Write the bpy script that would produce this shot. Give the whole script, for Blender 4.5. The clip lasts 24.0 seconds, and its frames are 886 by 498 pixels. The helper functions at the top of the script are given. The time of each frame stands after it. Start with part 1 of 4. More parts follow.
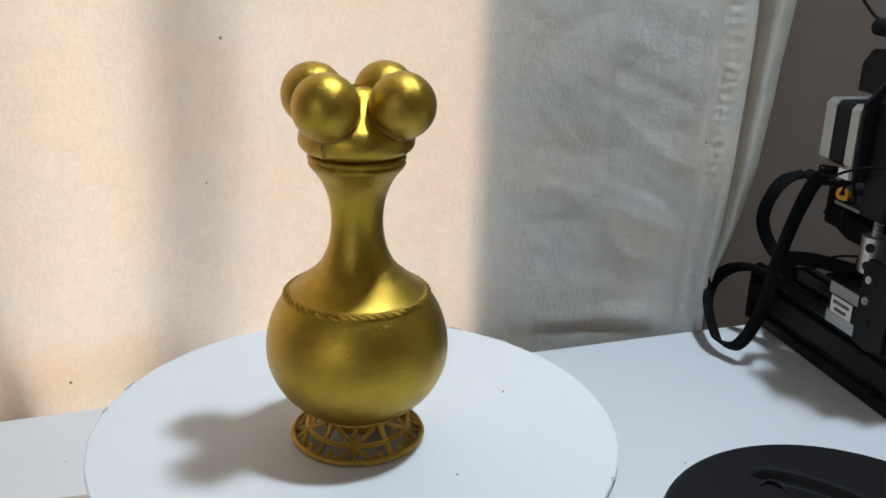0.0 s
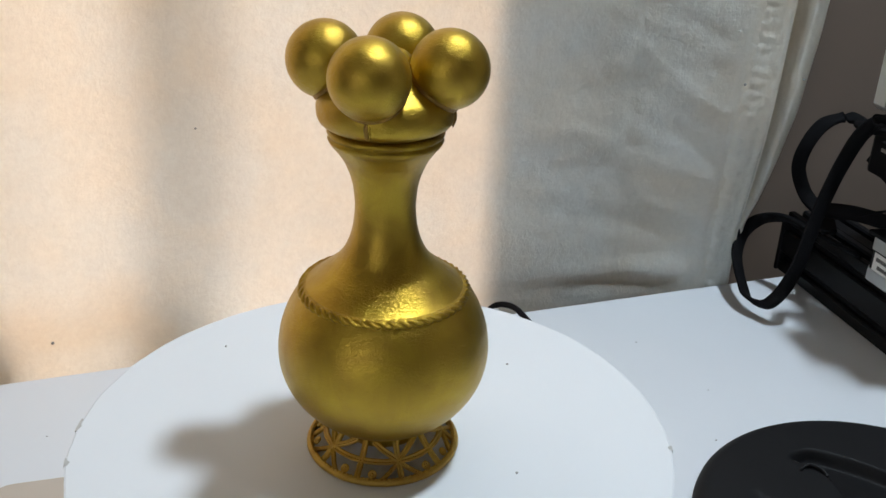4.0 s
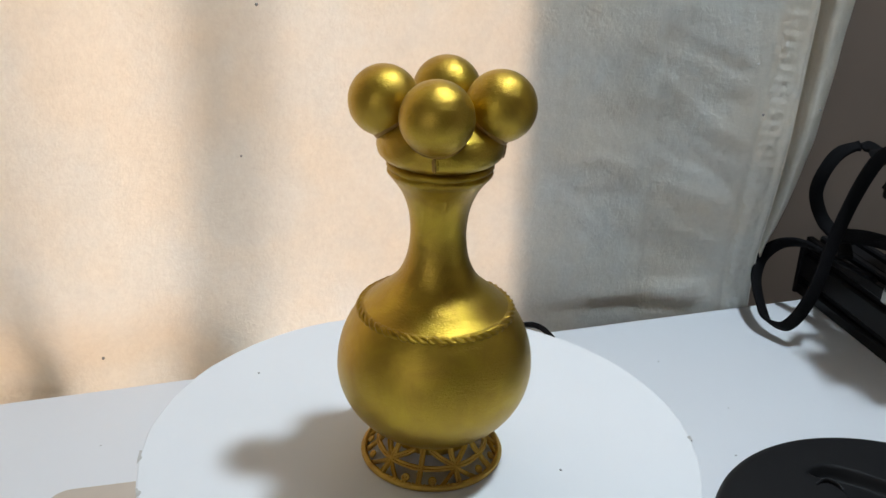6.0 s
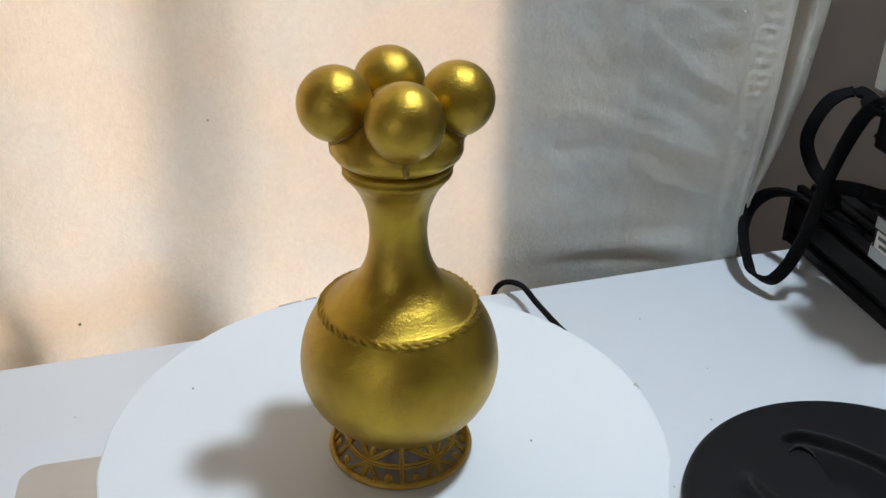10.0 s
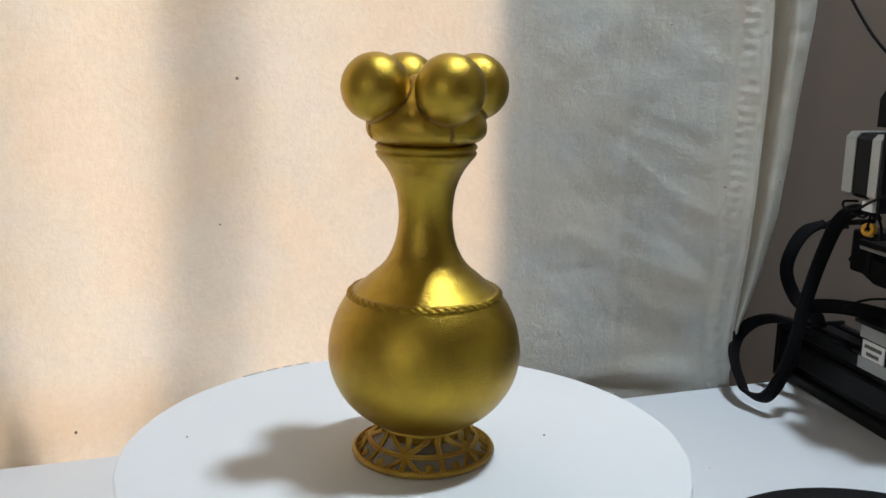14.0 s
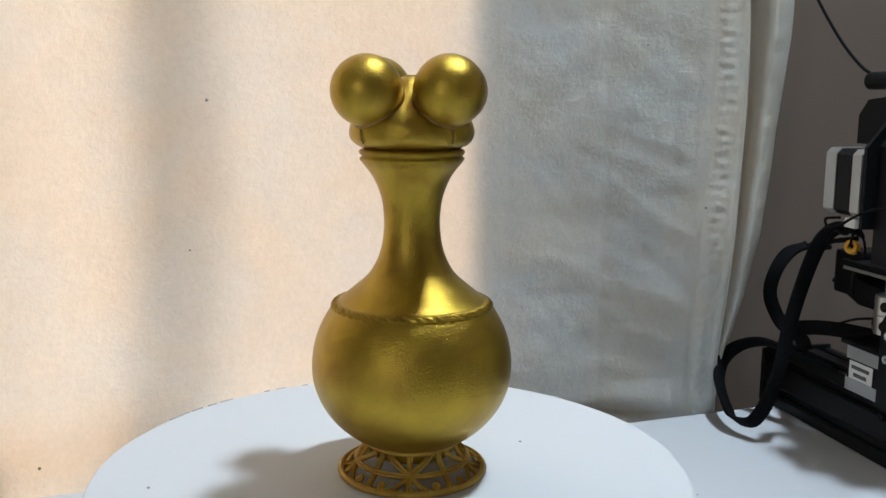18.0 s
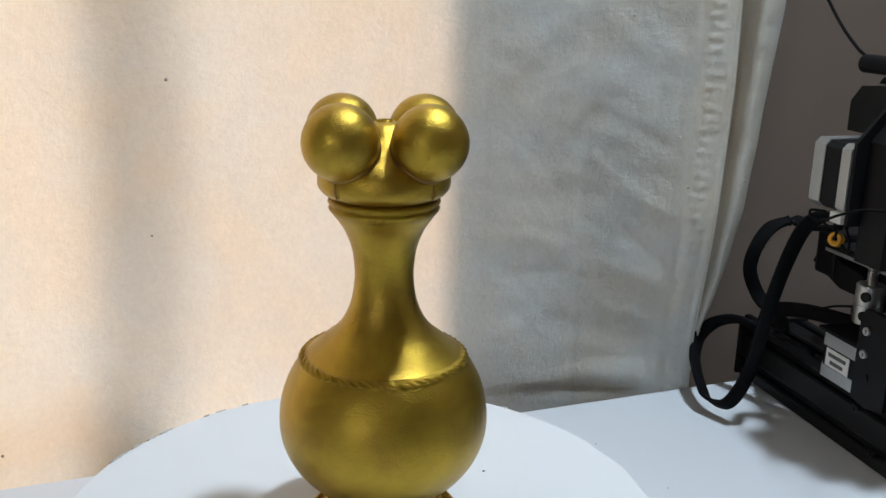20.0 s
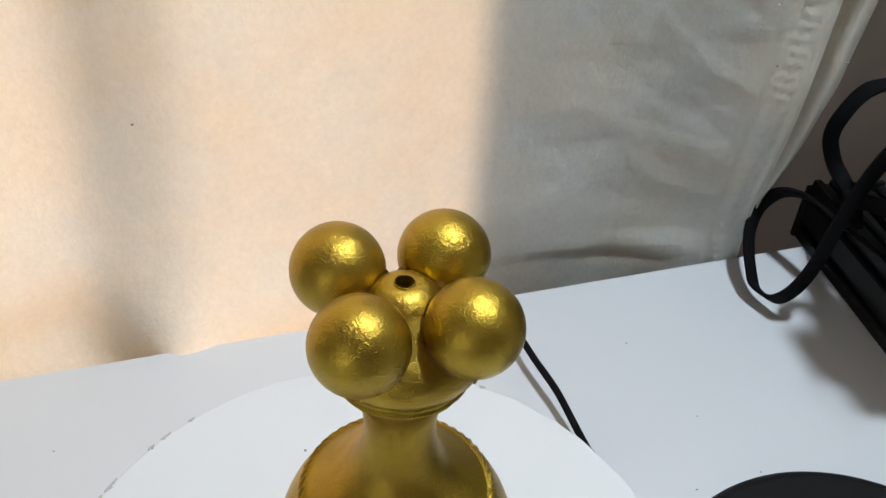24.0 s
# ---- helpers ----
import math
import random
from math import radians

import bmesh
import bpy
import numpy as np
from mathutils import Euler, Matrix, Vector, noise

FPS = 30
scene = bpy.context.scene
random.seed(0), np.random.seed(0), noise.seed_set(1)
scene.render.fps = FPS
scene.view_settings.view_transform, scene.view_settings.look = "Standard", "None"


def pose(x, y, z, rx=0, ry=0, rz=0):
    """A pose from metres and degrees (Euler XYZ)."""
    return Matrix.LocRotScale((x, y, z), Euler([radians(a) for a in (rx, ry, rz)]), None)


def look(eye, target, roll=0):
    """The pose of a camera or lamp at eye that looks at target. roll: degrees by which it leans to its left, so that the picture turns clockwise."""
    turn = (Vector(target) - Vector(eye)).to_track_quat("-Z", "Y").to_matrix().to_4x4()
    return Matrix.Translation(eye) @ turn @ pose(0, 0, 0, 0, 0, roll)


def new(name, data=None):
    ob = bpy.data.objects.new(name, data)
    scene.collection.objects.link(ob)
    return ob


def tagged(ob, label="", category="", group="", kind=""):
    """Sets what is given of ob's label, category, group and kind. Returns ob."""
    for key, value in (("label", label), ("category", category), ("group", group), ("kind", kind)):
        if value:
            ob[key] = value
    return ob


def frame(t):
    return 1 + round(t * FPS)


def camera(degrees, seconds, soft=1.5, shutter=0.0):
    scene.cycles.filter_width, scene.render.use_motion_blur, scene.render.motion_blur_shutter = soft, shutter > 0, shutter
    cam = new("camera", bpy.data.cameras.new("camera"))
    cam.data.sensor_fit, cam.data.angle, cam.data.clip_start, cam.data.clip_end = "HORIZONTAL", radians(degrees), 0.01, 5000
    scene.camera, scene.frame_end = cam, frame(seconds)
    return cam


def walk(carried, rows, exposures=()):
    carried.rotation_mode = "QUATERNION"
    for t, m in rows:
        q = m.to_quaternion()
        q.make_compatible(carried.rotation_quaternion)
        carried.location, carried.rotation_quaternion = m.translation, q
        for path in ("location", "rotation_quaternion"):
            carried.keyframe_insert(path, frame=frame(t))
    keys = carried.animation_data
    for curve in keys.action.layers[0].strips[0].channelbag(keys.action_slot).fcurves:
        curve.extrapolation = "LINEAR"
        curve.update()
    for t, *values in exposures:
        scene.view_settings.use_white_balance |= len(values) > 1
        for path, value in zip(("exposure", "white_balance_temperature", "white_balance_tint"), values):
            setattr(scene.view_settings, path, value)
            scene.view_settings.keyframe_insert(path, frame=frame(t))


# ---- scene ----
cam = camera(50.81, 24.0)
ROWS = [
    (0.0, 0.0187, -0.4098, 0.3548, 70.85, -1.53, 0.43),
    (0.5, 0.0137, -0.3869, 0.3639, 71.60, -1.35, -0.51),
    (1.0, 0.0032, -0.3483, 0.3718, 68.62, -0.71, -0.46),
    (1.5, -0.0010, -0.3076, 0.3537, 68.07, -0.30, -0.67),
    (3.5, 0.0111, -0.3078, 0.3557, 66.55, -1.04, 1.25),
    (4.0, 0.0064, -0.3409, 0.3619, 65.45, -2.04, 0.41),
    (4.5, 0.0029, -0.3614, 0.3685, 66.31, -2.27, 0.56),
    (5.0, -0.0013, -0.3686, 0.3737, 66.46, -1.62, 1.42),
    (5.5, -0.0023, -0.3699, 0.3751, 66.58, -1.85, 1.45),
    (6.0, -0.0023, -0.3722, 0.3749, 66.82, -1.81, 1.63),
    (6.5, 0.0001, -0.3826, 0.3883, 68.07, -3.34, 0.14),
    (7.0, 0.0157, -0.3933, 0.4073, 67.59, -2.36, 1.45),
    (7.5, 0.0159, -0.3819, 0.4257, 65.48, -2.31, 0.84),
    (8.0, 0.0216, -0.3620, 0.4457, 62.59, -2.37, 0.74),
    (8.5, 0.0219, -0.3644, 0.4510, 61.44, -1.93, 1.17),
    (9.0, 0.0233, -0.3706, 0.4484, 61.39, -1.51, 1.29),
    (9.5, 0.0261, -0.3659, 0.4384, 60.75, -1.02, 1.36),
    (10.0, 0.0268, -0.3451, 0.4014, 61.66, -0.69, 2.16),
    (10.5, 0.0117, -0.3475, 0.3435, 68.91, -2.06, 0.34),
    (12.5, 0.0227, -0.3774, 0.2886, 75.49, -1.22, 1.39),
    (13.0, 0.0218, -0.3924, 0.2897, 76.47, -0.69, 1.37),
    (13.5, 0.0189, -0.4067, 0.3038, 76.91, -0.84, 1.13),
    (14.0, 0.0209, -0.4119, 0.2957, 77.97, -0.83, 1.34),
    (14.5, 0.0199, -0.4137, 0.2980, 78.43, -0.77, 1.27),
    (15.0, 0.0181, -0.4148, 0.3001, 78.92, -0.77, 1.31),
    (15.5, 0.0189, -0.4169, 0.2980, 79.56, -0.76, 1.42),
    (16.0, 0.0183, -0.4178, 0.2998, 79.88, -0.83, 1.51),
    (16.5, 0.0242, -0.4157, 0.2925, 81.19, -0.61, 1.85),
    (17.0, 0.0295, -0.4029, 0.2788, 81.19, -0.33, 0.74),
    (17.5, 0.0272, -0.3945, 0.2810, 80.39, -0.24, 0.56),
    (18.0, 0.0265, -0.3980, 0.2786, 80.56, -0.29, 0.25),
    (18.5, 0.0286, -0.3963, 0.2810, 80.47, -0.35, 0.55),
    (20.5, 0.0322, -0.3411, 0.3499, 71.89, -1.26, -0.98),
    (21.0, 0.0265, -0.3131, 0.3574, 69.71, -1.16, -0.92),
    (21.5, 0.0183, -0.2676, 0.3829, 66.16, -2.26, 0.68),
    (22.0, 0.0212, -0.2280, 0.4073, 62.03, -2.39, 2.79),
    (22.5, 0.0284, -0.1989, 0.4263, 58.01, -2.72, 2.80),
    (23.0, 0.0260, -0.1735, 0.4340, 51.97, -3.47, 2.91),
    (23.5, 0.0255, -0.1750, 0.4472, 50.17, -3.14, 3.21),
    (24.0, 0.0314, -0.1970, 0.4659, 51.20, -2.93, 2.64),
]
walk(cam, [(t, pose(x, y, z, rx, ry, rz)) for t, x, y, z, rx, ry, rz in ROWS], [(0, 0.02, 6440, 10), (1, 0.02, 6420, 10), (4, 0.02, 6560, 10), (5, 0.02, 6640, 10), (7, 0.02, 6500, 10), (10, 0.02, 6460, 10), (13, 0.02, 6690, 10), (15, 0.02, 6570, 10), (18, 0.02, 6430, 10), (22, 0.02, 6430, 10), (23, 0.02, 6740, 10.5), (24, 0.02, 6840, 11)])

# ---- world, sun, lamps ----
w = bpy.data.worlds.new("sky")
scene.world = w
w.use_nodes = True
wn = w.node_tree.nodes
sky = wn.new("ShaderNodeTexSky")
sky.sky_type, sky.sun_disc = "NISHITA", False
sky.sun_elevation, sky.sun_rotation = radians(15), radians(-58)
w.node_tree.links.new(sky.outputs[0], wn["Background"].inputs[0])
wn["Background"].inputs[1].default_value = 0.06

sun = new("sun", bpy.data.lights.new("sun", "SUN"))
sun.data.energy, sun.data.angle, sun.data.color = 5.0, radians(18), (1.0, 0.79, 0.645)
sun.matrix_world = look((-3.4, 2.15, 1.1), (0, 0, 0))

LAMP_AT = Vector((0.415, 0.105, 1.64))
bulb = new("ceiling_light_glow", bpy.data.lights.new("ceiling_light_glow", "AREA"))
bulb.data.shape, bulb.data.size, bulb.data.energy, bulb.data.color = "DISK", 0.13, 18.8, (0.775, 0.915, 1.03)
bulb.matrix_world = look(LAMP_AT - Vector((0, 0, 0.012)), (LAMP_AT.x, LAMP_AT.y, 0))
# daylight from the window in the wall behind
day = new("window_daylight", bpy.data.lights.new("window_daylight", "AREA"))
day.data.shape, day.data.size, day.data.size_y, day.data.energy, day.data.color = "RECTANGLE", 0.20, 0.26, 5.4, (0.93, 0.97, 1.0)
day.matrix_world = look((-0.90, -2.06, 0.68), (-0.90, 0, 0.68))
scene.view_settings.exposure = 0.0

# ---- materials ----
def material(name, base, rough=0.5, metal=0.0, vary=0.1, scale=60.0, bump=0.0, bump_scale=400.0, coat=0.0, emit=0.0, object_coords=True, spec=0.5, coat_rough=0.12):
    m = bpy.data.materials.new(name)
    m.use_nodes = True
    n, l = m.node_tree.nodes, m.node_tree.links
    b = n["Principled BSDF"]
    b.inputs["Roughness"].default_value, b.inputs["Metallic"].default_value = rough, metal
    b.inputs["Specular IOR Level"].default_value = spec
    b.inputs["Coat Weight"].default_value, b.inputs["Coat Roughness"].default_value = coat, coat_rough
    co = n.new("ShaderNodeTexCoord")
    src = co.outputs["Object" if object_coords else "Generated"]
    big, fine = n.new("ShaderNodeTexNoise"), n.new("ShaderNodeTexNoise")
    big.inputs["Scale"].default_value, big.inputs["Detail"].default_value = scale, 6
    fine.inputs["Scale"].default_value, fine.inputs["Detail"].default_value = bump_scale, 4
    l.new(src, big.inputs["Vector"]), l.new(src, fine.inputs["Vector"])
    mix = n.new("ShaderNodeMixRGB")
    mix.inputs[1].default_value = (*[c * (1 - vary) for c in base], 1)
    mix.inputs[2].default_value = (*[min(1, c * (1 + vary)) for c in base], 1)
    l.new(big.outputs["Fac"], mix.inputs[0])
    l.new(mix.outputs[0], b.inputs["Base Color"])
    if bump:
        bp = n.new("ShaderNodeBump")
        bp.inputs["Strength"].default_value, bp.inputs["Distance"].default_value = 1.0, bump
        l.new(fine.outputs["Fac"], bp.inputs["Height"])
        l.new(bp.outputs[0], b.inputs["Normal"])
    if emit:
        b.inputs["Emission Color"].default_value = (*base, 1)
        b.inputs["Emission Strength"].default_value = emit
    return m


def gold_paint(name, dark, light, rough, metal, relief, coat):
    """Brushed-on metallic paint: fine flake grain, short brush marks, thin and thick places."""
    m = bpy.data.materials.new(name)
    m.use_nodes = True
    n, l = m.node_tree.nodes, m.node_tree.links
    b = n["Principled BSDF"]
    b.inputs["Metallic"].default_value = metal
    b.inputs["Coat Weight"].default_value, b.inputs["Coat Roughness"].default_value = coat, 0.20
    co = n.new("ShaderNodeTexCoord")
    def grain(scale, detail, rough, stretch=(1, 1, 1)):
        mp, t = n.new("ShaderNodeMapping"), n.new("ShaderNodeTexNoise")
        mp.inputs["Scale"].default_value, mp.inputs["Rotation"].default_value = stretch, (0.5, 0.35, 0.8)
        t.inputs["Scale"].default_value, t.inputs["Detail"].default_value, t.inputs["Roughness"].default_value, t.inputs["Distortion"].default_value = scale, detail, rough, 0.6
        l.new(co.outputs["Object"], mp.inputs[0]), l.new(mp.outputs[0], t.inputs["Vector"])
        return t.outputs["Fac"]
    coats, flake, marks, peel = grain(60, 5, 0.6), grain(2600, 3, 0.6), grain(720, 3, 0.6, (1, 1, 1.5)), grain(170, 3, 0.5)
    mix = n.new("ShaderNodeMixRGB")
    mix.inputs[1].default_value, mix.inputs[2].default_value = (*dark, 1), (*light, 1)
    spread = n.new("ShaderNodeMapRange")
    spread.inputs[1].default_value, spread.inputs[2].default_value = 0.32, 0.68
    l.new(coats, spread.inputs[0]), l.new(spread.outputs[0], mix.inputs[0]), l.new(mix.outputs[0], b.inputs["Base Color"])
    gloss = n.new("ShaderNodeMapRange")
    gloss.inputs[3].default_value, gloss.inputs[4].default_value = rough - 0.04, rough + 0.05
    l.new(marks, gloss.inputs[0]), l.new(gloss.outputs[0], b.inputs["Roughness"])
    last = None
    for height, depth in ((peel, 0.00010), (marks, 0.00026), (flake, 0.00005)):
        bp = n.new("ShaderNodeBump")
        bp.inputs["Strength"].default_value, bp.inputs["Distance"].default_value = 1.0, depth * relief
        l.new(height, bp.inputs["Height"])
        if last:
            l.new(last.outputs[0], bp.inputs["Normal"])
        last = bp
    l.new(last.outputs[0], b.inputs["Normal"])
    return m


GOLD = gold_paint("gold_paint", (0.385, 0.238, 0.036), (0.495, 0.338, 0.041), 0.335, 0.94, 1.0, 0.0)
GOLD_WORN = gold_paint("gold_paint_worn", (0.30, 0.18, 0.025), (0.46, 0.31, 0.034), 0.34, 0.95, 2.0, 0.0)
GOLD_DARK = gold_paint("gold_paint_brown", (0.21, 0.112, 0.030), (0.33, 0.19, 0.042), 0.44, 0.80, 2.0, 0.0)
GOLD_OLD = gold_paint("gold_paint_matte", (0.40, 0.24, 0.055), (0.60, 0.40, 0.085), 0.44, 0.9, 3.0, 0.0)
WHITE_TOP = material("white_laminate", (0.645, 0.67, 0.71), 0.45, 0, 0.025, 9, 0.00003, 900)
CARD = material("white_card", (0.695, 0.715, 0.745), 0.7, 0, 0.02, 14, 0.00004, 900)
CARD_EDGE = material("grey_torn_card", (0.30, 0.30, 0.29), 0.9, 0, 0.4, 120)
TEAR = material("torn_card_fibre", (0.44, 0.44, 0.43), 0.9, 0, 0.3, 300)
TAN = material("tan_board", (0.46, 0.40, 0.34), 0.7, 0, 0.1, 30, 0.00005, 500)
BLACK = material("black_plastic", (0.006, 0.006, 0.007), 0.5, 0, 0.25, 80, 0.00005, 700, spec=0.2)
BLACK_METAL = material("black_anodised", (0.006, 0.006, 0.007), 0.45, 0.0, 0.25, 60, 0.00003, 900, spec=0.2)
BLACK_SATIN = material("black_satin", (0.007, 0.007, 0.008), 0.60, 0, 0.2, 50, 0.00004, 800, spec=0.18)
RUBBER = material("black_sleeve", (0.005, 0.005, 0.006), 0.8, 0, 0.3, 200, 0.00015, 1500, spec=0.10)
SILVER = material("brushed_aluminium", (0.62, 0.62, 0.61), 0.36, 0.9, 0.06, 200, 0.00003, 1500)
STEEL = material("steel", (0.55, 0.55, 0.55), 0.28, 1.0, 0.08, 200)
YELLOW = material("yellow_plastic", (0.75, 0.36, 0.02), 0.45, 0, 0.1, 200)
PAPER = material("white_label", (0.80, 0.80, 0.78), 0.6, 0, 0.03, 200)
INK = material("label_ink", (0.12, 0.12, 0.12), 0.7, 0, 0.1, 200)
WALL = material("taupe_wall", (0.195, 0.148, 0.117), 0.85, 0, 0.05, 6, 0.0002, 120)
ROOM = material("room_paint", (0.64, 0.60, 0.55), 0.85, 0, 0.05, 4, 0.0002, 120)
ROOM_WALL = material("warm_wall_paint", (0.46, 0.395, 0.335), 0.85, 0, 0.06, 4, 0.0002, 120)
FLOOR = material("floor_boards", (0.22, 0.15, 0.10), 0.5, 0, 0.2, 8, 0.0002, 120)
FRAME = material("window_frame_paint", (0.70, 0.68, 0.64), 0.5, 0, 0.05, 20)
GLOW = material("lamp_diffuser", (0.86, 0.94, 1.0), 0.5, 0, 0.0, 10, emit=12.0)


def cloth(name, base, thread, share, warmth):
    """Woven cotton that lets part of the light through."""
    m = bpy.data.materials.new(name)
    m.use_nodes = True
    n, l = m.node_tree.nodes, m.node_tree.links
    n.remove(n["Principled BSDF"])
    co = n.new("ShaderNodeTexCoord")
    big, weave = n.new("ShaderNodeTexNoise"), n.new("ShaderNodeTexNoise")
    big.inputs["Scale"].default_value, big.inputs["Detail"].default_value = 55, 8
    big.inputs["Roughness"].default_value = 0.65
    weave.inputs["Scale"].default_value, weave.inputs["Detail"].default_value = 900, 3
    mp = n.new("ShaderNodeMapping")
    mp.inputs["Scale"].default_value = (1, 1, 0.45)
    l.new(co.outputs["Object"], big.inputs["Vector"])
    l.new(co.outputs["Object"], mp.inputs[0]), l.new(mp.outputs[0], weave.inputs["Vector"])
    ramp = n.new("ShaderNodeMixRGB")
    ramp.inputs[1].default_value, ramp.inputs[2].default_value = (*base, 1), (*thread, 1)
    spread = n.new("ShaderNodeMapRange")
    spread.inputs[1].default_value, spread.inputs[2].default_value = 0.30, 0.70
    felt = n.new("ShaderNodeTexNoise")
    felt.inputs["Scale"].default_value, felt.inputs["Detail"].default_value, felt.inputs["Roughness"].default_value = 260, 5, 0.7
    l.new(co.outputs["Object"], felt.inputs["Vector"])
    both = n.new("ShaderNodeMath")
    both.operation = "MULTIPLY_ADD"
    both.inputs[1].default_value = 0.55
    half = n.new("ShaderNodeMath")
    half.operation = "MULTIPLY"
    half.inputs[1].default_value = 0.45
    l.new(big.outputs["Fac"], half.inputs[0]), l.new(felt.outputs["Fac"], both.inputs[0]), l.new(half.outputs[0], both.inputs[2])
    l.new(both.outputs[0], spread.inputs[0]), l.new(spread.outputs[0], ramp.inputs[0])
    stain = n.new("ShaderNodeTexNoise")
    stain.inputs["Scale"].default_value, stain.inputs["Detail"].default_value = 14, 3
    l.new(co.outputs["Object"], stain.inputs["Vector"])
    cast = n.new("ShaderNodeMixRGB")
    cast.inputs[1].default_value, cast.inputs[2].default_value = (0.955, 1.0, 1.015, 1), (1.0, 0.972, 0.91, 1)
    wide = n.new("ShaderNodeMapRange")
    wide.inputs[1].default_value, wide.inputs[2].default_value = 0.36, 0.64
    l.new(stain.outputs["Fac"], wide.inputs[0]), l.new(wide.outputs[0], cast.inputs[0])
    hue = n.new("ShaderNodeMixRGB")
    hue.blend_type, hue.inputs[0].default_value = "MULTIPLY", 1.0
    l.new(ramp.outputs[0], hue.inputs[1]), l.new(cast.outputs[0], hue.inputs[2])
    ramp = hue
    bp = n.new("ShaderNodeBump")
    bp.inputs["Strength"].default_value, bp.inputs["Distance"].default_value = 0.6, 0.0003
    nap = n.new("ShaderNodeBump")
    nap.inputs["Strength"].default_value, nap.inputs["Distance"].default_value = 0.8, 0.0014
    l.new(felt.outputs["Fac"], nap.inputs["Height"]), l.new(nap.outputs[0], bp.inputs["Normal"])
    l.new(weave.outputs["Fac"], bp.inputs["Height"])
    d, t, x = n.new("ShaderNodeBsdfDiffuse"), n.new("ShaderNodeBsdfTranslucent"), n.new("ShaderNodeMixShader")
    tint = n.new("ShaderNodeMixRGB")
    tint.blend_type, tint.inputs[0].default_value, tint.inputs[2].default_value = "MULTIPLY", 1.0, (*warmth, 1)
    l.new(ramp.outputs[0], tint.inputs[1])
    l.new(ramp.outputs[0], d.inputs[0]), l.new(tint.outputs[0], t.inputs[0])
    l.new(bp.outputs[0], d.inputs["Normal"])
    x.inputs[0].default_value = share
    l.new(d.outputs[0], x.inputs[1]), l.new(t.outputs[0], x.inputs[2])
    l.new(x.outputs[0], n["Material Output"].inputs[0])
    return m


HEM_CLOTH = cloth("hem_cloth", (0.84, 0.83, 0.79), (0.96, 0.955, 0.915), 0.32, (1.0, 0.93, 0.86))
CLOTH = cloth("cream_curtain_cloth", (0.865, 0.85, 0.805), (0.985, 0.975, 0.93), 0.37, (1.0, 0.915, 0.835))

# ---- mesh helpers ----
def obj(name, bm, mat, smooth=False):
    me = bpy.data.meshes.new(name)
    bm.normal_update()
    if smooth:
        for f in bm.faces:
            f.smooth = True
    bm.to_mesh(me)
    bm.free()
    me.materials.append(mat)
    return new(name, me)


def part(name, bm, mat, parent, label="", smooth=False):
    ob = obj(name, bm, mat, smooth)
    ob.parent = parent
    if label:
        tagged(ob, label=label)
    return ob


def box(x0, x1, y0, y1, z0, z1, bevel=0.0, seg=2):
    bm = bmesh.new()
    bmesh.ops.create_cube(bm, size=1)
    for v in bm.verts:
        v.co = Vector(((x0 + x1) / 2 + v.co.x * (x1 - x0), (y0 + y1) / 2 + v.co.y * (y1 - y0), (z0 + z1) / 2 + v.co.z * (z1 - z0)))
    if bevel:
        bmesh.ops.bevel(bm, geom=bm.edges[:], offset=bevel, segments=seg, affect="EDGES", profile=0.6)
    return bm


def lathe(profile, seg=96, close=False, wave=None):
    """Spin (r, z) pairs round z. wave(angle, r, z) may change r."""
    bm = bmesh.new()
    rings = []
    for r, z in profile:
        ring = []
        for i in range(seg):
            a = 2 * math.pi * i / seg
            q = wave(a, r, z) if wave else r
            ring.append(bm.verts.new((q * math.cos(a), q * math.sin(a), z)))
        rings.append(ring)
    for a, b in zip(rings, rings[1:]):
        for i in range(seg):
            j = (i + 1) % seg
            bm.faces.new((a[i], a[j], b[j], b[i]))
    if close:
        bm.faces.new(rings[0][::-1])
        bm.faces.new(rings[-1])
    return bm


def smooth_path(pts, n=8, loop=False):
    """Catmull-Rom through the points."""
    pts = [Vector(p) for p in pts]
    out = []
    k = len(pts)
    for i in range(k if loop else k - 1):
        p = [pts[(i + d) % k] if loop else pts[max(0, min(k - 1, i + d))] for d in (-1, 0, 1, 2)]
        for s in range(n):
            t = s / n
            out.append(0.5 * ((2 * p[1]) + (p[2] - p[0]) * t + (2 * p[0] - 5 * p[1] + 4 * p[2] - p[3]) * t * t + (3 * p[1] - p[0] - 3 * p[2] + p[3]) * t ** 3))
    if not loop:
        out.append(pts[-1])
    return out


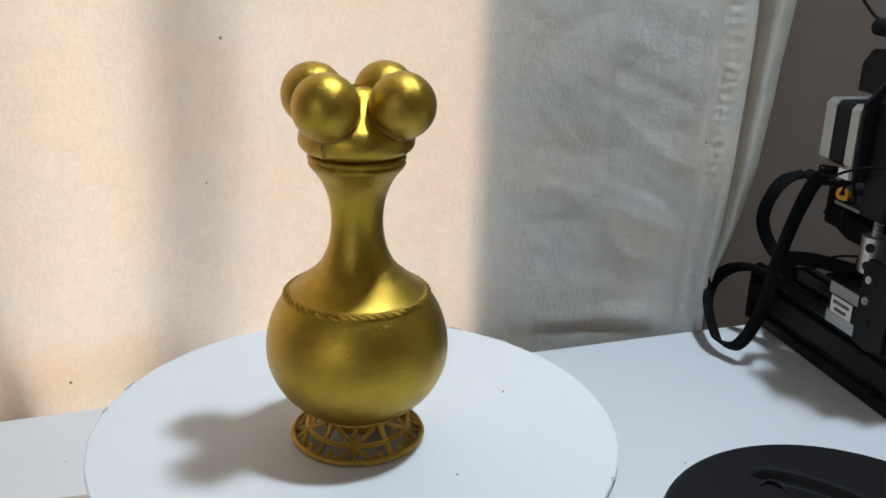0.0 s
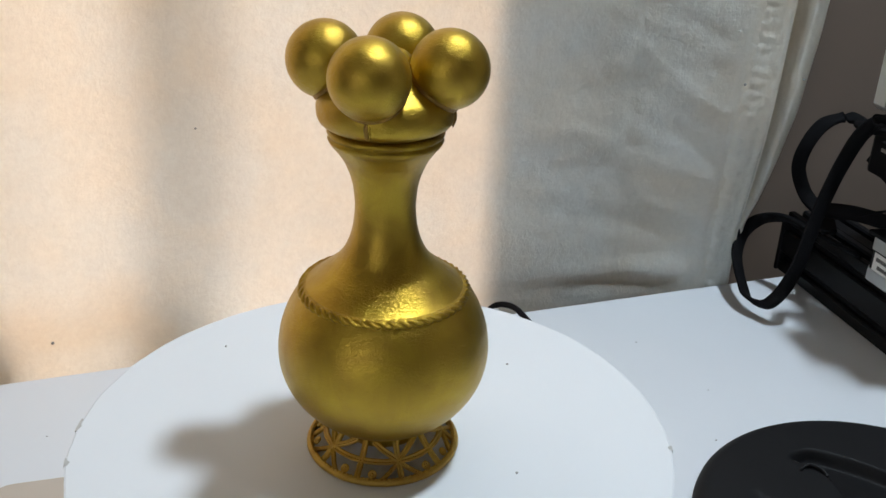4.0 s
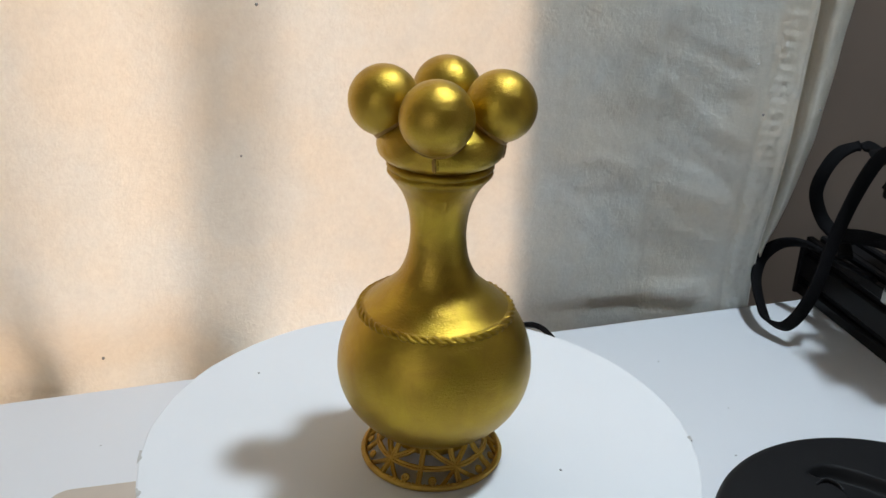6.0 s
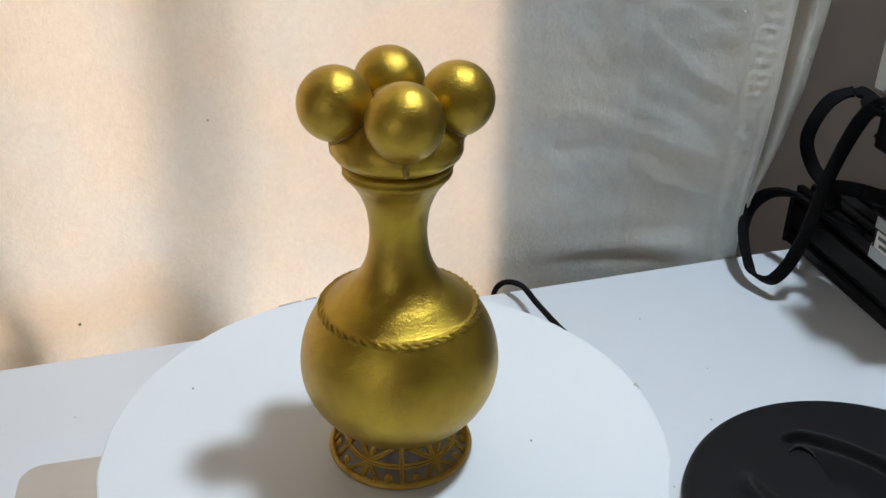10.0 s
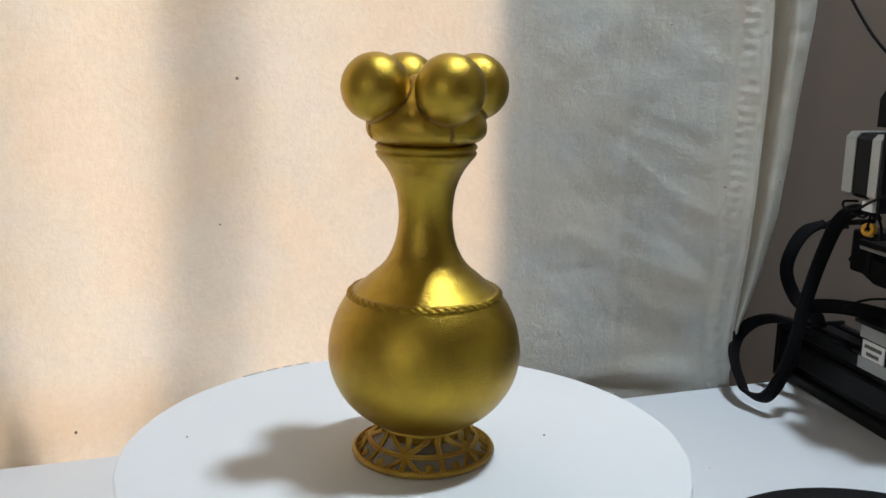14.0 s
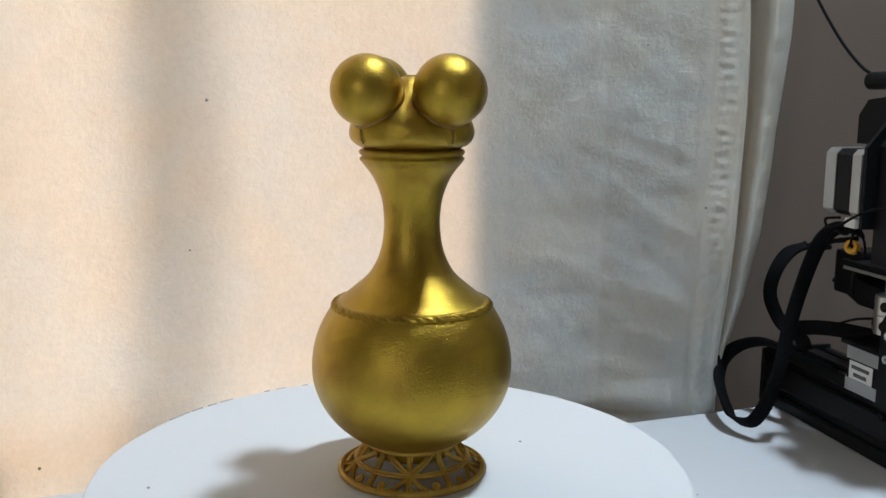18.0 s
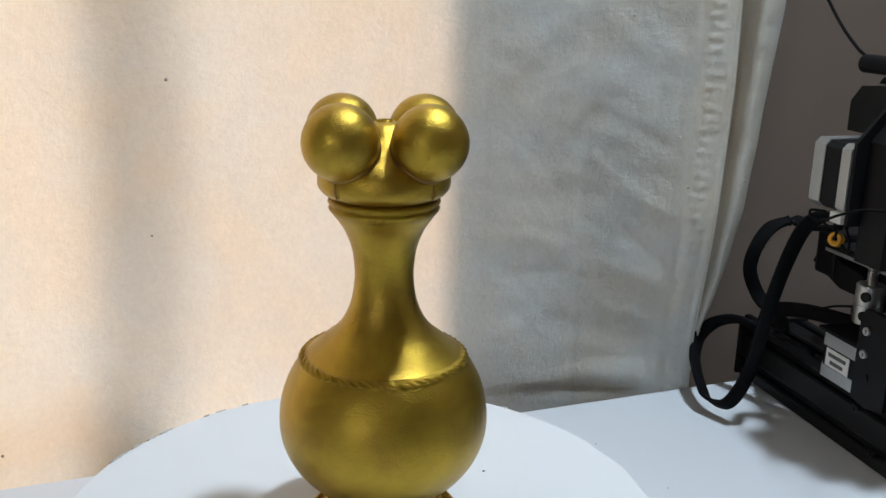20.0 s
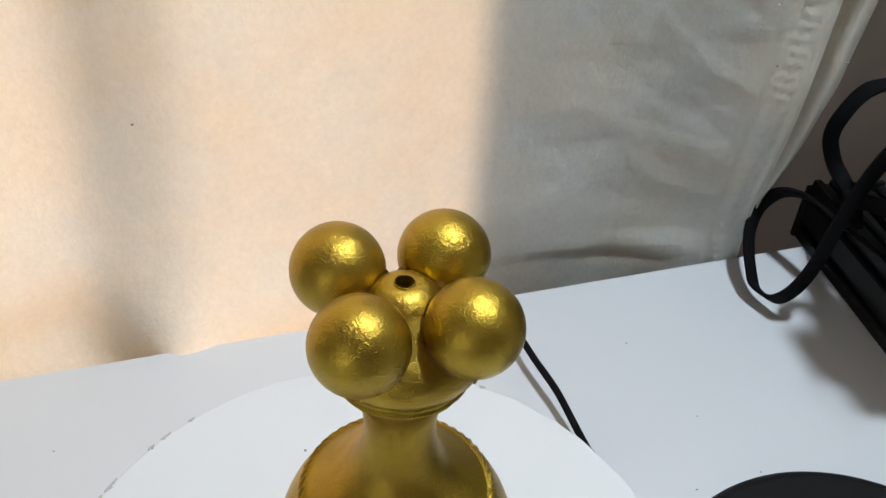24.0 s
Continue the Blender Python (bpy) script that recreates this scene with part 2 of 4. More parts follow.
def sweep(path, w, h=None, side=None, seg=10, loop=False, square=False):
    """A tube or flat band along a path. w, h: half width and half thickness; side: the direction of the width."""
    h = h or w
    bm = bmesh.new()
    rings = []
    n = len(path)
    last = None
    for i, p in enumerate(path):
        a, b = (path[i - 1], path[(i + 1) % n]) if loop else (path[max(0, i - 1)], path[min(n - 1, i + 1)])
        t = (b - a).normalized()
        if side is None:
            ref = last if last is not None else (Vector((0, 0, 1)) if abs(t.z) < 0.9 else Vector((1, 0, 0)))
        else:
            ref = Vector(side)
        s = (ref - t * ref.dot(t)).normalized()
        last = s
        u = t.cross(s)
        ring = []
        if square:
            e = min(w, h) * 0.35
            shape = [(-w, -h + e), (-w + e, -h), (w - e, -h), (w, -h + e), (w, h - e), (w - e, h), (-w + e, h), (-w, h - e)]
        else:
            shape = [(w * math.cos(2 * math.pi * k / seg), h * math.sin(2 * math.pi * k / seg)) for k in range(seg)]
        for x, y in shape:
            ring.append(bm.verts.new(p + s * x + u * y))
        rings.append(ring)
    m = len(rings[0])
    pairs = list(zip(rings, rings[1:])) + ([(rings[-1], rings[0])] if loop else [])
    for a, b in pairs:
        for k in range(m):
            bm.faces.new((a[k], a[(k + 1) % m], b[(k + 1) % m], b[k]))
    if not loop:
        bm.faces.new(rings[0][::-1])
        bm.faces.new(rings[-1])
    bmesh.ops.recalc_face_normals(bm, faces=bm.faces[:])
    return bm


def moved(bm, m):
    bmesh.ops.transform(bm, matrix=m, verts=bm.verts[:])
    return bm


def cylinder(r, z0, z1, seg=40, bevel=0.0):
    b = min(bevel, r * 0.5)
    prof = [(r - b, z0), (r, z0 + b), (r, z1 - b), (r - b, z1)] if b else [(r, z0), (r, z1)]
    return lathe(prof, seg, True)


def thing(name, label, category, at=None, group="", kind=""):
    ob = new(name)
    if at is not None:
        ob.matrix_world = at
    return tagged(ob, label, category, group, kind)


# ---- the setting ----
# the line of the window wall, seen from above: direction and a point on the curtain
ALONG = Vector((0.946, 0.324, 0)).normalized()
DRAPE_AT = pose(-0.0059, -0.0001, 0, 0, 0, -1.1) @ Matrix.Scale(1.0817, 4)
WALL_AT = DRAPE_AT @ Matrix.Translation(Vector((0.048, 0.312, 0))) @ Matrix.Rotation(math.atan2(ALONG.y, ALONG.x), 4, "Z")
FLOOR_Z, CEIL_Z = -0.75, 1.68

wall = tagged(obj("wall_north", box(-0.041, 1.9, 0.07, 0.19, FLOOR_Z, CEIL_Z), WALL), "taupe painted wall beside the curtained window", "wall", kind="structure")
wall.matrix_world = WALL_AT
for nm, dims in (("wall_under_window", (-1.5, -0.043, 0.07, 0.19, FLOOR_Z, -0.12)), ("wall_over_window", (-1.5, -0.043, 0.07, 0.19, 1.25, CEIL_Z)), ("wall_beside_window", (-2.6, -1.502, 0.07, 0.19, FLOOR_Z, CEIL_Z))):
    o = tagged(obj(nm, box(*dims), WALL), "taupe painted wall round the window", "wall", kind="structure")
    o.matrix_world = WALL_AT
win = tagged(new("window_1"), "painted window behind the drawn curtain", "window", kind="structure")
win.matrix_world = WALL_AT
part("window_frame", box(-1.498, -1.45, 0.15, 0.185, -0.118, 1.248, 0.003), FRAME, win)
part("window_frame", box(-0.092, -0.045, 0.15, 0.185, -0.118, 1.248, 0.003), FRAME, win)
part("window_frame", box(-1.448, -0.094, 0.15, 0.185, -0.118, -0.08, 0.003), FRAME, win)
part("window_frame", box(-1.448, -0.094, 0.15, 0.185, 1.21, 1.248, 0.003), FRAME, win)
part("mullion", box(-0.98, -0.94, 0.15, 0.185, -0.078, 1.208, 0.003), FRAME, win)

tagged(obj("floor", box(-3, 3, -3, 1.5, FLOOR_Z - 0.05, FLOOR_Z), FLOOR), "dark boarded room floor", "floor", kind="structure")
tagged(obj("ceiling", box(-3, 3, -3, 1.5, CEIL_Z, CEIL_Z + 0.1), ROOM), "pale painted room ceiling", "ceiling", kind="structure")
for x0, x1, z0, z1 in ((-1.9, -1.132, FLOOR_Z, CEIL_Z), (-0.668, 1.9, FLOOR_Z, CEIL_Z), (-1.13, -0.67, FLOOR_Z, 0.38), (-1.13, -0.67, 0.98, CEIL_Z)):
    tagged(obj("wall_south", box(x0, x1, -2.2, -2.1, z0, z1), ROOM_WALL), "plain painted wall", "wall", kind="structure")
win2 = tagged(new("window_2"), "small window in the wall behind", "window", kind="structure")
for dims in ((-1.128, -1.105, 0.382, 0.978), (-0.695, -0.672, 0.382, 0.978), (-1.103, -0.697, 0.382, 0.405), (-1.103, -0.697, 0.955, 0.978)):
    part("window_frame", box(dims[0], dims[1], -2.18, -2.13, dims[2], dims[3], 0.002), FRAME, win2)
tagged(obj("wall_east", box(1.7, 1.8, -2.1, 1.4, FLOOR_Z, CEIL_Z), ROOM_WALL), "plain painted wall", "wall", kind="structure")
tagged(obj("wall_west", box(-1.9, -1.8, -2.1, 0.6, FLOOR_Z, CEIL_Z), ROOM_WALL), "plain painted wall", "wall", kind="structure")

lamp = thing("ceiling_light", "round cool white ceiling light", "ceiling light", pose(LAMP_AT.x, LAMP_AT.y, LAMP_AT.z))
part("housing", lathe([(0.13, 0.06), (0.13, 0.004), (0.125, 0.0), (0.108, 0.0), (0.105, 0.01)], 48), FRAME, lamp)
part("diffuser", cylinder(0.104, 0.006, 0.012, 48), GLOW, lamp)

# ---- desk ----
EDGE_A, EDGE_B = Vector((-0.3216, 0.1911, 0)), Vector((0.2294, 0.3872, 0))
E = (EDGE_B - EDGE_A).normalized()
def desk():
    bm = bmesh.new()
    a, b = EDGE_A - E * 0.75, EDGE_B + E * 0.85
    f = Vector((E.y, -E.x, 0)) * 0.95
    for z in (-0.03, 0):
        vs = [bm.verts.new(p + Vector((0, 0, z))) for p in (a, b, b + f, a + f)]
        bm.faces.new(vs if z < 0 else vs[::-1])
        if z < 0:
            low = vs
    for i in range(4):
        j = (i + 1) % 4
        bm.faces.new((low[j], low[i], vs[i], vs[j]))
    bmesh.ops.recalc_face_normals(bm, faces=bm.faces[:])
    bmesh.ops.bevel(bm, geom=bm.edges[:], offset=0.0015, segments=2, affect="EDGES")
    d = thing("desk", "white laminate desk pushed against a curtained window", "desk")
    part("desktop", bm, WHITE_TOP, d)
    for p in (a + E * 0.05 + f * 0.05, b - E * 0.05 + f * 0.05, b - E * 0.05 + f * 0.95, a + E * 0.05 + f * 0.95):
        part("leg", box(p.x - 0.025, p.x + 0.025, p.y - 0.025, p.y + 0.025, FLOOR_Z, -0.03, 0.003), WHITE_TOP, d)
    for x, y, r in ((0.195, 0.165, 0.0009), (0.238, 0.182, 0.0007), (0.158, 0.098, 0.0007), (0.30, 0.14, 0.0008), (0.165, 0.29, 0.0007), (-0.20, 0.16, 0.0008), (-0.235, 0.145, 0.0006), (0.205, 0.225, 0.0006)):
        bm = bmesh.new()
        bmesh.ops.create_icosphere(bm, subdivisions=1, radius=1)
        part("dust_speck", moved(bm, Matrix.Translation((x, y, 0.0002)) @ Matrix.Diagonal((r, r * 0.7, 0.0004, 1))), CARD_EDGE, d)
    return d
desk()

# ---- curtain ----
def curtain_base(x):
    """How far back the cloth hangs at x, without folds."""
    xs = [-1.6, -0.9, -0.5, -0.25, -0.14, 0.0, 0.07, 0.145, 0.215, 0.25, 0.30]
    ys = [-0.245, -0.010, 0.128, 0.214, 0.256, 0.312, 0.340, 0.364, 0.368, 0.376, 0.395]
    return float(np.interp(x, xs, ys))


def edge_x(z):
    """Where the side edge of the cloth hangs at height z: it nearly plumb."""
    return float(np.interp(z, [0, 0.05, 0.10, 0.15, 0.20, 0.25, 0.30, 0.34], [0.2450, 0.2428, 0.2440, 0.2450, 0.2468, 0.2485, 0.2478, 0.2460]))


def lean(x, z):
    """The side of the cloth hangs forward of its foot."""
    return float(np.interp(x, [0.07, 0.1475, 0.1964, 0.2124, 0.2262, 0.245, 0.26], [0, 0.006, 0.0136, 0.0185, 0.0241, 0.030, 0.032])) * smooth_step((z + 0.005) / 0.17)


def bell(x, m, s):
    return math.exp(-((x - m) / s) ** 2)


def plateau(x, m, left, right):
    return math.exp(-abs((x - m) / (left if x < m else right)) ** 3)


def smooth_step(q):
    q = max(0.0, min(1.0, q))
    return q * q * (3 - 2 * q)


def slope(x, z):
    """Slope of the folds across the sunlit half."""
    low = bell(z, -0.01, 0.05)
    s = -0.60 * (1 - 0.45 * bell(z, 0, 0.09)) * plateau(x, -0.158 - 0.03 * max(0, 0.22 - z), 0.033, 0.042) + 0.36 * bell(x, -0.224, 0.030) + 0.10 * bell(x, -0.085, 0.05)
    s += -0.55 * bell(x, -0.290, 0.026) * bell(z, -0.02, 0.15) + 0.20 * bell(x, -0.355, 0.03) + 0.14 * bell(x, -0.26, 0.02) * bell(z, 0, 0.12)
    s += -0.45 * bell(x, -0.43, 0.03) + 0.2 * bell(x, -0.5, 0.04)
    s += -0.34 * bell(z, -0.008, 0.040) * plateau(x, -0.165, 0.055, 0.032)
    s += bell(z, -0.01, 0.055) * (-0.45 * bell(x, -0.150, 0.034) - 0.22 * bell(x, -0.205, 0.035) + 0.20 * bell(x, -0.055, 0.05) + 0.35 * bell(x, -0.115, 0.02) - 0.5 * bell(x, -0.285, 0.02) - 0.35 * bell(x, -0.02, 0.03))
    return s


def crease(x, z, x0, z0, x1, z1, wide, deep):
    """A soft ridge from one point to another, fading at its ends; deep < 0 swells towards the room."""
    dx, dz = x1 - x0, z1 - z0
    k = ((x - x0) * dx + (z - z0) * dz) / (dx * dx + dz * dz)
    if k < -0.6 or k > 1.6:
        return 0.0
    off = ((x - x0) * dz - (z - z0) * dx) / math.hypot(dx, dz)
    off += 0.003 * noise.noise(Vector((k * 3, x0 * 90, 0)))
    side = wide * (1.25 if off > 0 else 0.75)
    return deep * math.exp(-(off / side) ** 2) * math.exp(-((k - 0.5) / 0.55) ** 4)


CREASES = (
    (0.139, 0.198, 0.214, 0.149, 0.0075, -0.0018), (0.120, 0.190, 0.180, 0.250, 0.010, 0.0015),
    (0.100, 0.272, 0.146, 0.312, 0.009, -0.0012), (0.155, 0.112, 0.214, 0.094, 0.007, -0.0016),
    (0.160, 0.076, 0.214, 0.060, 0.006, -0.0014), (0.176, 0.136, 0.214, 0.112, 0.007, 0.0013),
    (0.083, 0.050, 0.125, 0.078, 0.009, -0.0013), (0.150, 0.026, 0.212, 0.034, 0.006, 0.0008),
    (0.070, 0.140, 0.125, 0.125, 0.010, -0.0010), (0.165, 0.290, 0.215, 0.262, 0.009, -0.0013),
    (0.150, 0.225, 0.205, 0.205, 0.007, 0.0011), (0.070, 0.220, 0.110, 0.255, 0.010, 0.0010),
    (0.085, 0.100, 0.140, 0.105, 0.007, 0.0011), (0.175, 0.330, 0.215, 0.345, 0.009, 0.0011))


def wrinkle(x, z):
    """Soft creases and a crumpled nap in the half that hangs against the wall."""
    right = max(0.0, min(1.0, (x - 0.045) / 0.05))
    q = Vector((x * 13 + 3.0, 1.7, (z + 0.28 * x) * 27))
    big = noise.noise(q * 0.5 + Vector((5, 0, 0))) * 0.005 + noise.fractal(q * 1.0, 1.0, 2.0, 3) * 0.0020
    big += noise.fractal(Vector((x * 60, 0, z * 70)), 0.9, 2, 4) * 0.0009
    ridge = -abs(noise.noise(Vector((x * 9 + 8, 4.0, (z - 0.25 * x) * 22)))) * 0.0040 - abs(noise.noise(Vector((x * 26 + 3, 1.0, (z + 0.5 * x) * 46)))) * 0.0021
    folds_here = sum(crease(x, z, *c) for c in CREASES) if x > 0.03 else 0.0
    puff = bell(z, 0.014, 0.012) * (-0.0022 * bell(x, 0.185, 0.04) - 0.0012 * bell(x, 0.125, 0.03)) + 0.002 * bell(z, 0.002, 0.008) * bell(x, 0.14, 0.06) - 0.0012 * bell(z, 0.040, 0.012) * bell(x, 0.12, 0.05)
    return (big + ridge) * (0.38 - 0.16 * bell(z, 0.02, 0.035)) * right + 0.66 * folds_here + puff + noise.fractal(Vector((x * 8, 3, z * 5)), 0.8, 2, 3) * 0.0012 + noise.noise(Vector((x * 40, 9, z * 22))) * 0.0004


FOLD_X = np.linspace(-0.62, 0.05, 135)
def folds(z):
    acc, out = 0.0, []
    for x in FOLD_X:
        acc += slope(float(x), z) * (FOLD_X[1] - FOLD_X[0])
        out.append(acc)
    out = np.array(out)
    return out - out[-1] * (FOLD_X + 0.62) / 0.67


def sheet(columns):
    bm = bmesh.new()
    grid = [[bm.verts.new(p) for p in col] for col in columns]
    for a, b in zip(grid, grid[1:]):
        for k in range(len(a) - 1):
            bm.faces.new((a[k], b[k], b[k + 1], a[k + 1]))
    return bm


def curtain():
    c = thing("curtain", "cream cotton curtain, glowing where the sun is behind it", "curtain", DRAPE_AT)
    zs = [-0.45, -0.2, -0.07] + [-0.03 + 0.0025 * i for i in range(238)] + [0.6, 0.75, 0.95, 1.2, 1.45, 1.62]
    us = [i / 12 for i in range(12)] + [1 + 0.72 * i / 120 for i in range(120)] + [1.72 + 0.28 * i / 110 for i in range(111)]
    tables = [folds(z) for z in zs]
    cols = []
    for u in us:
        col = []
        for z, tb in zip(zs, tables):
            e = edge_x(z)
            x = -1.6 + (u * 1.0 if u < 1 else 1.0 + (u - 1) * (e + 0.6))
            y = curtain_base(x) - lean(x, z) + float(np.interp(x, FOLD_X, tb, 0, 0)) + wrinkle(x, z) * max(0.0, min(1, (e - 0.014 - x) / 0.03)) + 0.0009 * bell(x, e - 0.0245, 0.0025)
            col.append((x, y, z))
        cols.append(col)
    part("panel", sheet(cols), CLOTH, c, smooth=True)
    hz = [-0.1] + [-0.03 + 0.0014 * i for i in range(414)] + [0.8, 1.2, 1.62]
    cols = []
    for s in [i / 18 for i in range(19)]:
        col = []
        for z in hz:
            e = edge_x(z)
            x = e - 0.0245 + s * 0.0245
            wob = 1.8 * noise.noise(Vector((0, 7, z * 34)))
            pin = 0.5 + 0.5 * math.sin(z * 2 * math.pi / 0.0082 + wob + 0.9 * s)
            lump = 0.7 + 0.4 * noise.noise(Vector((s * 2, 2, z * 55)))
            swell = math.sin(math.pi * min(1.0, s / 0.72) ** 0.75)
            roll = math.sin(math.pi * max(0.0, (s - 0.72) / 0.28))
            y = curtain_base(x) - lean(x, z) + 0.0014 - 0.0019 * smooth_step(s / 0.35) - swell * (0.0006 + 0.0008 * pin * lump) - roll * 0.0008 + 0.0025 * max(0.0, (s - 0.9) / 0.1) ** 2
            y += 0.0006 * noise.noise(Vector((s * 5, 1, z * 110)))
            col.append((x, y, z))
        cols.append(col)
    part("hem", sheet(cols), HEM_CLOTH, c, "padded hem with pinched stitches", smooth=True)
    cols = []
    for s in [i / 16 for i in range(17)]:
        col = []
        for z in hz:
            e = edge_x(z)
            wide = float(np.interp(z, [0, 0.03, 0.05, 0.07, 0.10, 0.15, 0.20, 0.25, 0.30, 0.34, 0.5], [0.2490, 0.2525, 0.2540, 0.2590, 0.2640, 0.2708, 0.2760, 0.2800, 0.2850, 0.2866, 0.2890])) - e + 0.004
            x = e - 0.004 + s * wide + 0.0010 * noise.noise(Vector((0, 3, z * 25))) * s
            ripple = 0.5 + 0.5 * math.sin(z * 2 * math.pi / 0.021 + 2.2 * noise.noise(Vector((3, 1, z * 30))))
            y = curtain_base(e) - lean(e, z) + 0.010 + 0.055 * (1 - smooth_step((s - 0.26) / 0.32)) - 0.005 * math.sin(math.pi * s) + 0.012 * s ** 4 - 0.0005 * ripple * math.sin(math.pi * s) + 0.0012 * noise.noise(Vector((s * 3, 0, z * 45)))
            col.append((x, y, z))
        cols.append(col)
    part("edge_fold", sheet(cols), HEM_CLOTH, c, "edge of the cloth curling back", smooth=True)
    for x, z, r in ((-0.134, 0.2528, 0.0011), (-0.2488, 0.006, 0.0011), (0.2210, 0.1730, 0.0010), (0.1745, 0.295, 0.0007), (-0.149, 0.152, 0.0008), (0.2625, 0.178, 0.0009)):
        y = curtain_base(x) - lean(x, z) + float(np.interp(x, FOLD_X, folds(z), 0, 0)) + wrinkle(x, z) * max(0.0, min(1, (edge_x(z) - 0.014 - x) / 0.03))
        bm = bmesh.new()
        bmesh.ops.create_icosphere(bm, subdivisions=2, radius=r)
        part("speck", moved(bm, pose(x, y - (0.004 if x > 0.2 else 0.0004), z)), CARD_EDGE, c, "small dark speck")
    bm = bmesh.new()
    bmesh.ops.create_icosphere(bm, subdivisions=2, radius=0.0007)
    part("speck", moved(bm, pose(0.2124, curtain_base(0.2124) - lean(0.2124, 0.2099) + wrinkle(0.2124, 0.2099) - 0.0006, 0.2099)), PAPER, c, "tiny bright speck")
    return c
curtain()

# ---- turntable ----
DISC_Z = 0.1106
# the turning axis, and where the vase stands off it in the turning frame
AXIS, OFF_AXIS = Vector((-0.0024, 0.0287, 0)), Vector((0.0281, -0.0062, 0))
base = thing("turntable_base", "white motorised turntable base under the card disc", "turntable", pose(AXIS.x, AXIS.y, 0))
part("body", lathe([(0.0, 0.0), (0.068, 0.0), (0.07, 0.002), (0.07, 0.075), (0.066, 0.081), (0.0, 0.081)], 64), WHITE_TOP, base)
part("spindle", cylinder(0.03, 0.0812, DISC_Z - 0.0052, 40), BLACK, base)

def card_disc():
    d = thing("card_disc", "round white card disc with a chipped rim, lying on the turntable", "disc", pose(0, 0, DISC_Z))
    R, off = 0.1331, Matrix.Translation((-0.0078, -0.0052, 0))
    def rough(a, r, z):
        return r + (0.0006 * noise.noise(Vector((math.cos(a) * 9, math.sin(a) * 9, 0))) + 0.0003 * noise.noise(Vector((math.cos(a) * 40, math.sin(a) * 40, 5))) if r > 0.1 else 0)
    part("sheet", moved(lathe([(0.0005, -0.005), (R - 0.001, -0.005), (R, -0.0044), (R, -0.0005), (R - 0.0008, 0), (0.0005, 0)], 240, True, rough), off), CARD, d, smooth=False)
    rnd = random.Random(4)
    for a0, length in ((163.5, 1.5), (169.3, 2.5), (173.5, 1.5), (183.5, 3.5), (188, 2.5), (192, 3), (196, 6), (281.5, 4), (294, 2.5), (97, 1.6)):
        bm = bmesh.new()
        n = 9
        a = [radians(a0 + length * i / (n - 1)) for i in range(n)]
        inner = [bm.verts.new(((R - w) * math.cos(t), (R - w) * math.sin(t), 0.0002)) for t, w in ((t, 0.0003 + (0.0004 + rnd.random() * 0.0013) * math.sin(math.pi * (k + 0.3) / 9)) for k, t in enumerate(a))]
        outer = [bm.verts.new(((R + 0.0004) * math.cos(t), (R + 0.0004) * math.sin(t), 0.0002)) for t in a]
        low = [bm.verts.new(((R + 0.0004) * math.cos(t), (R + 0.0004) * math.sin(t), -0.0012)) for t in a]
        for i in range(n - 1):
            bm.faces.new((inner[i], outer[i], outer[i + 1], inner[i + 1]))
            bm.faces.new((outer[i], low[i], low[i + 1], outer[i + 1]))
        part("torn_edge", moved(bm, off), TEAR, d, "grey torn patch of the rim")
    for a, r in ((82.0, 0.0620), (150, 0.09), (240, 0.115)):
        part("speck", moved(cylinder(0.0006, 0.0, 0.0004, 8), pose(r * math.cos(radians(a)), r * math.sin(radians(a)), 0)), CARD_EDGE, d)
    return d
disc = card_disc()

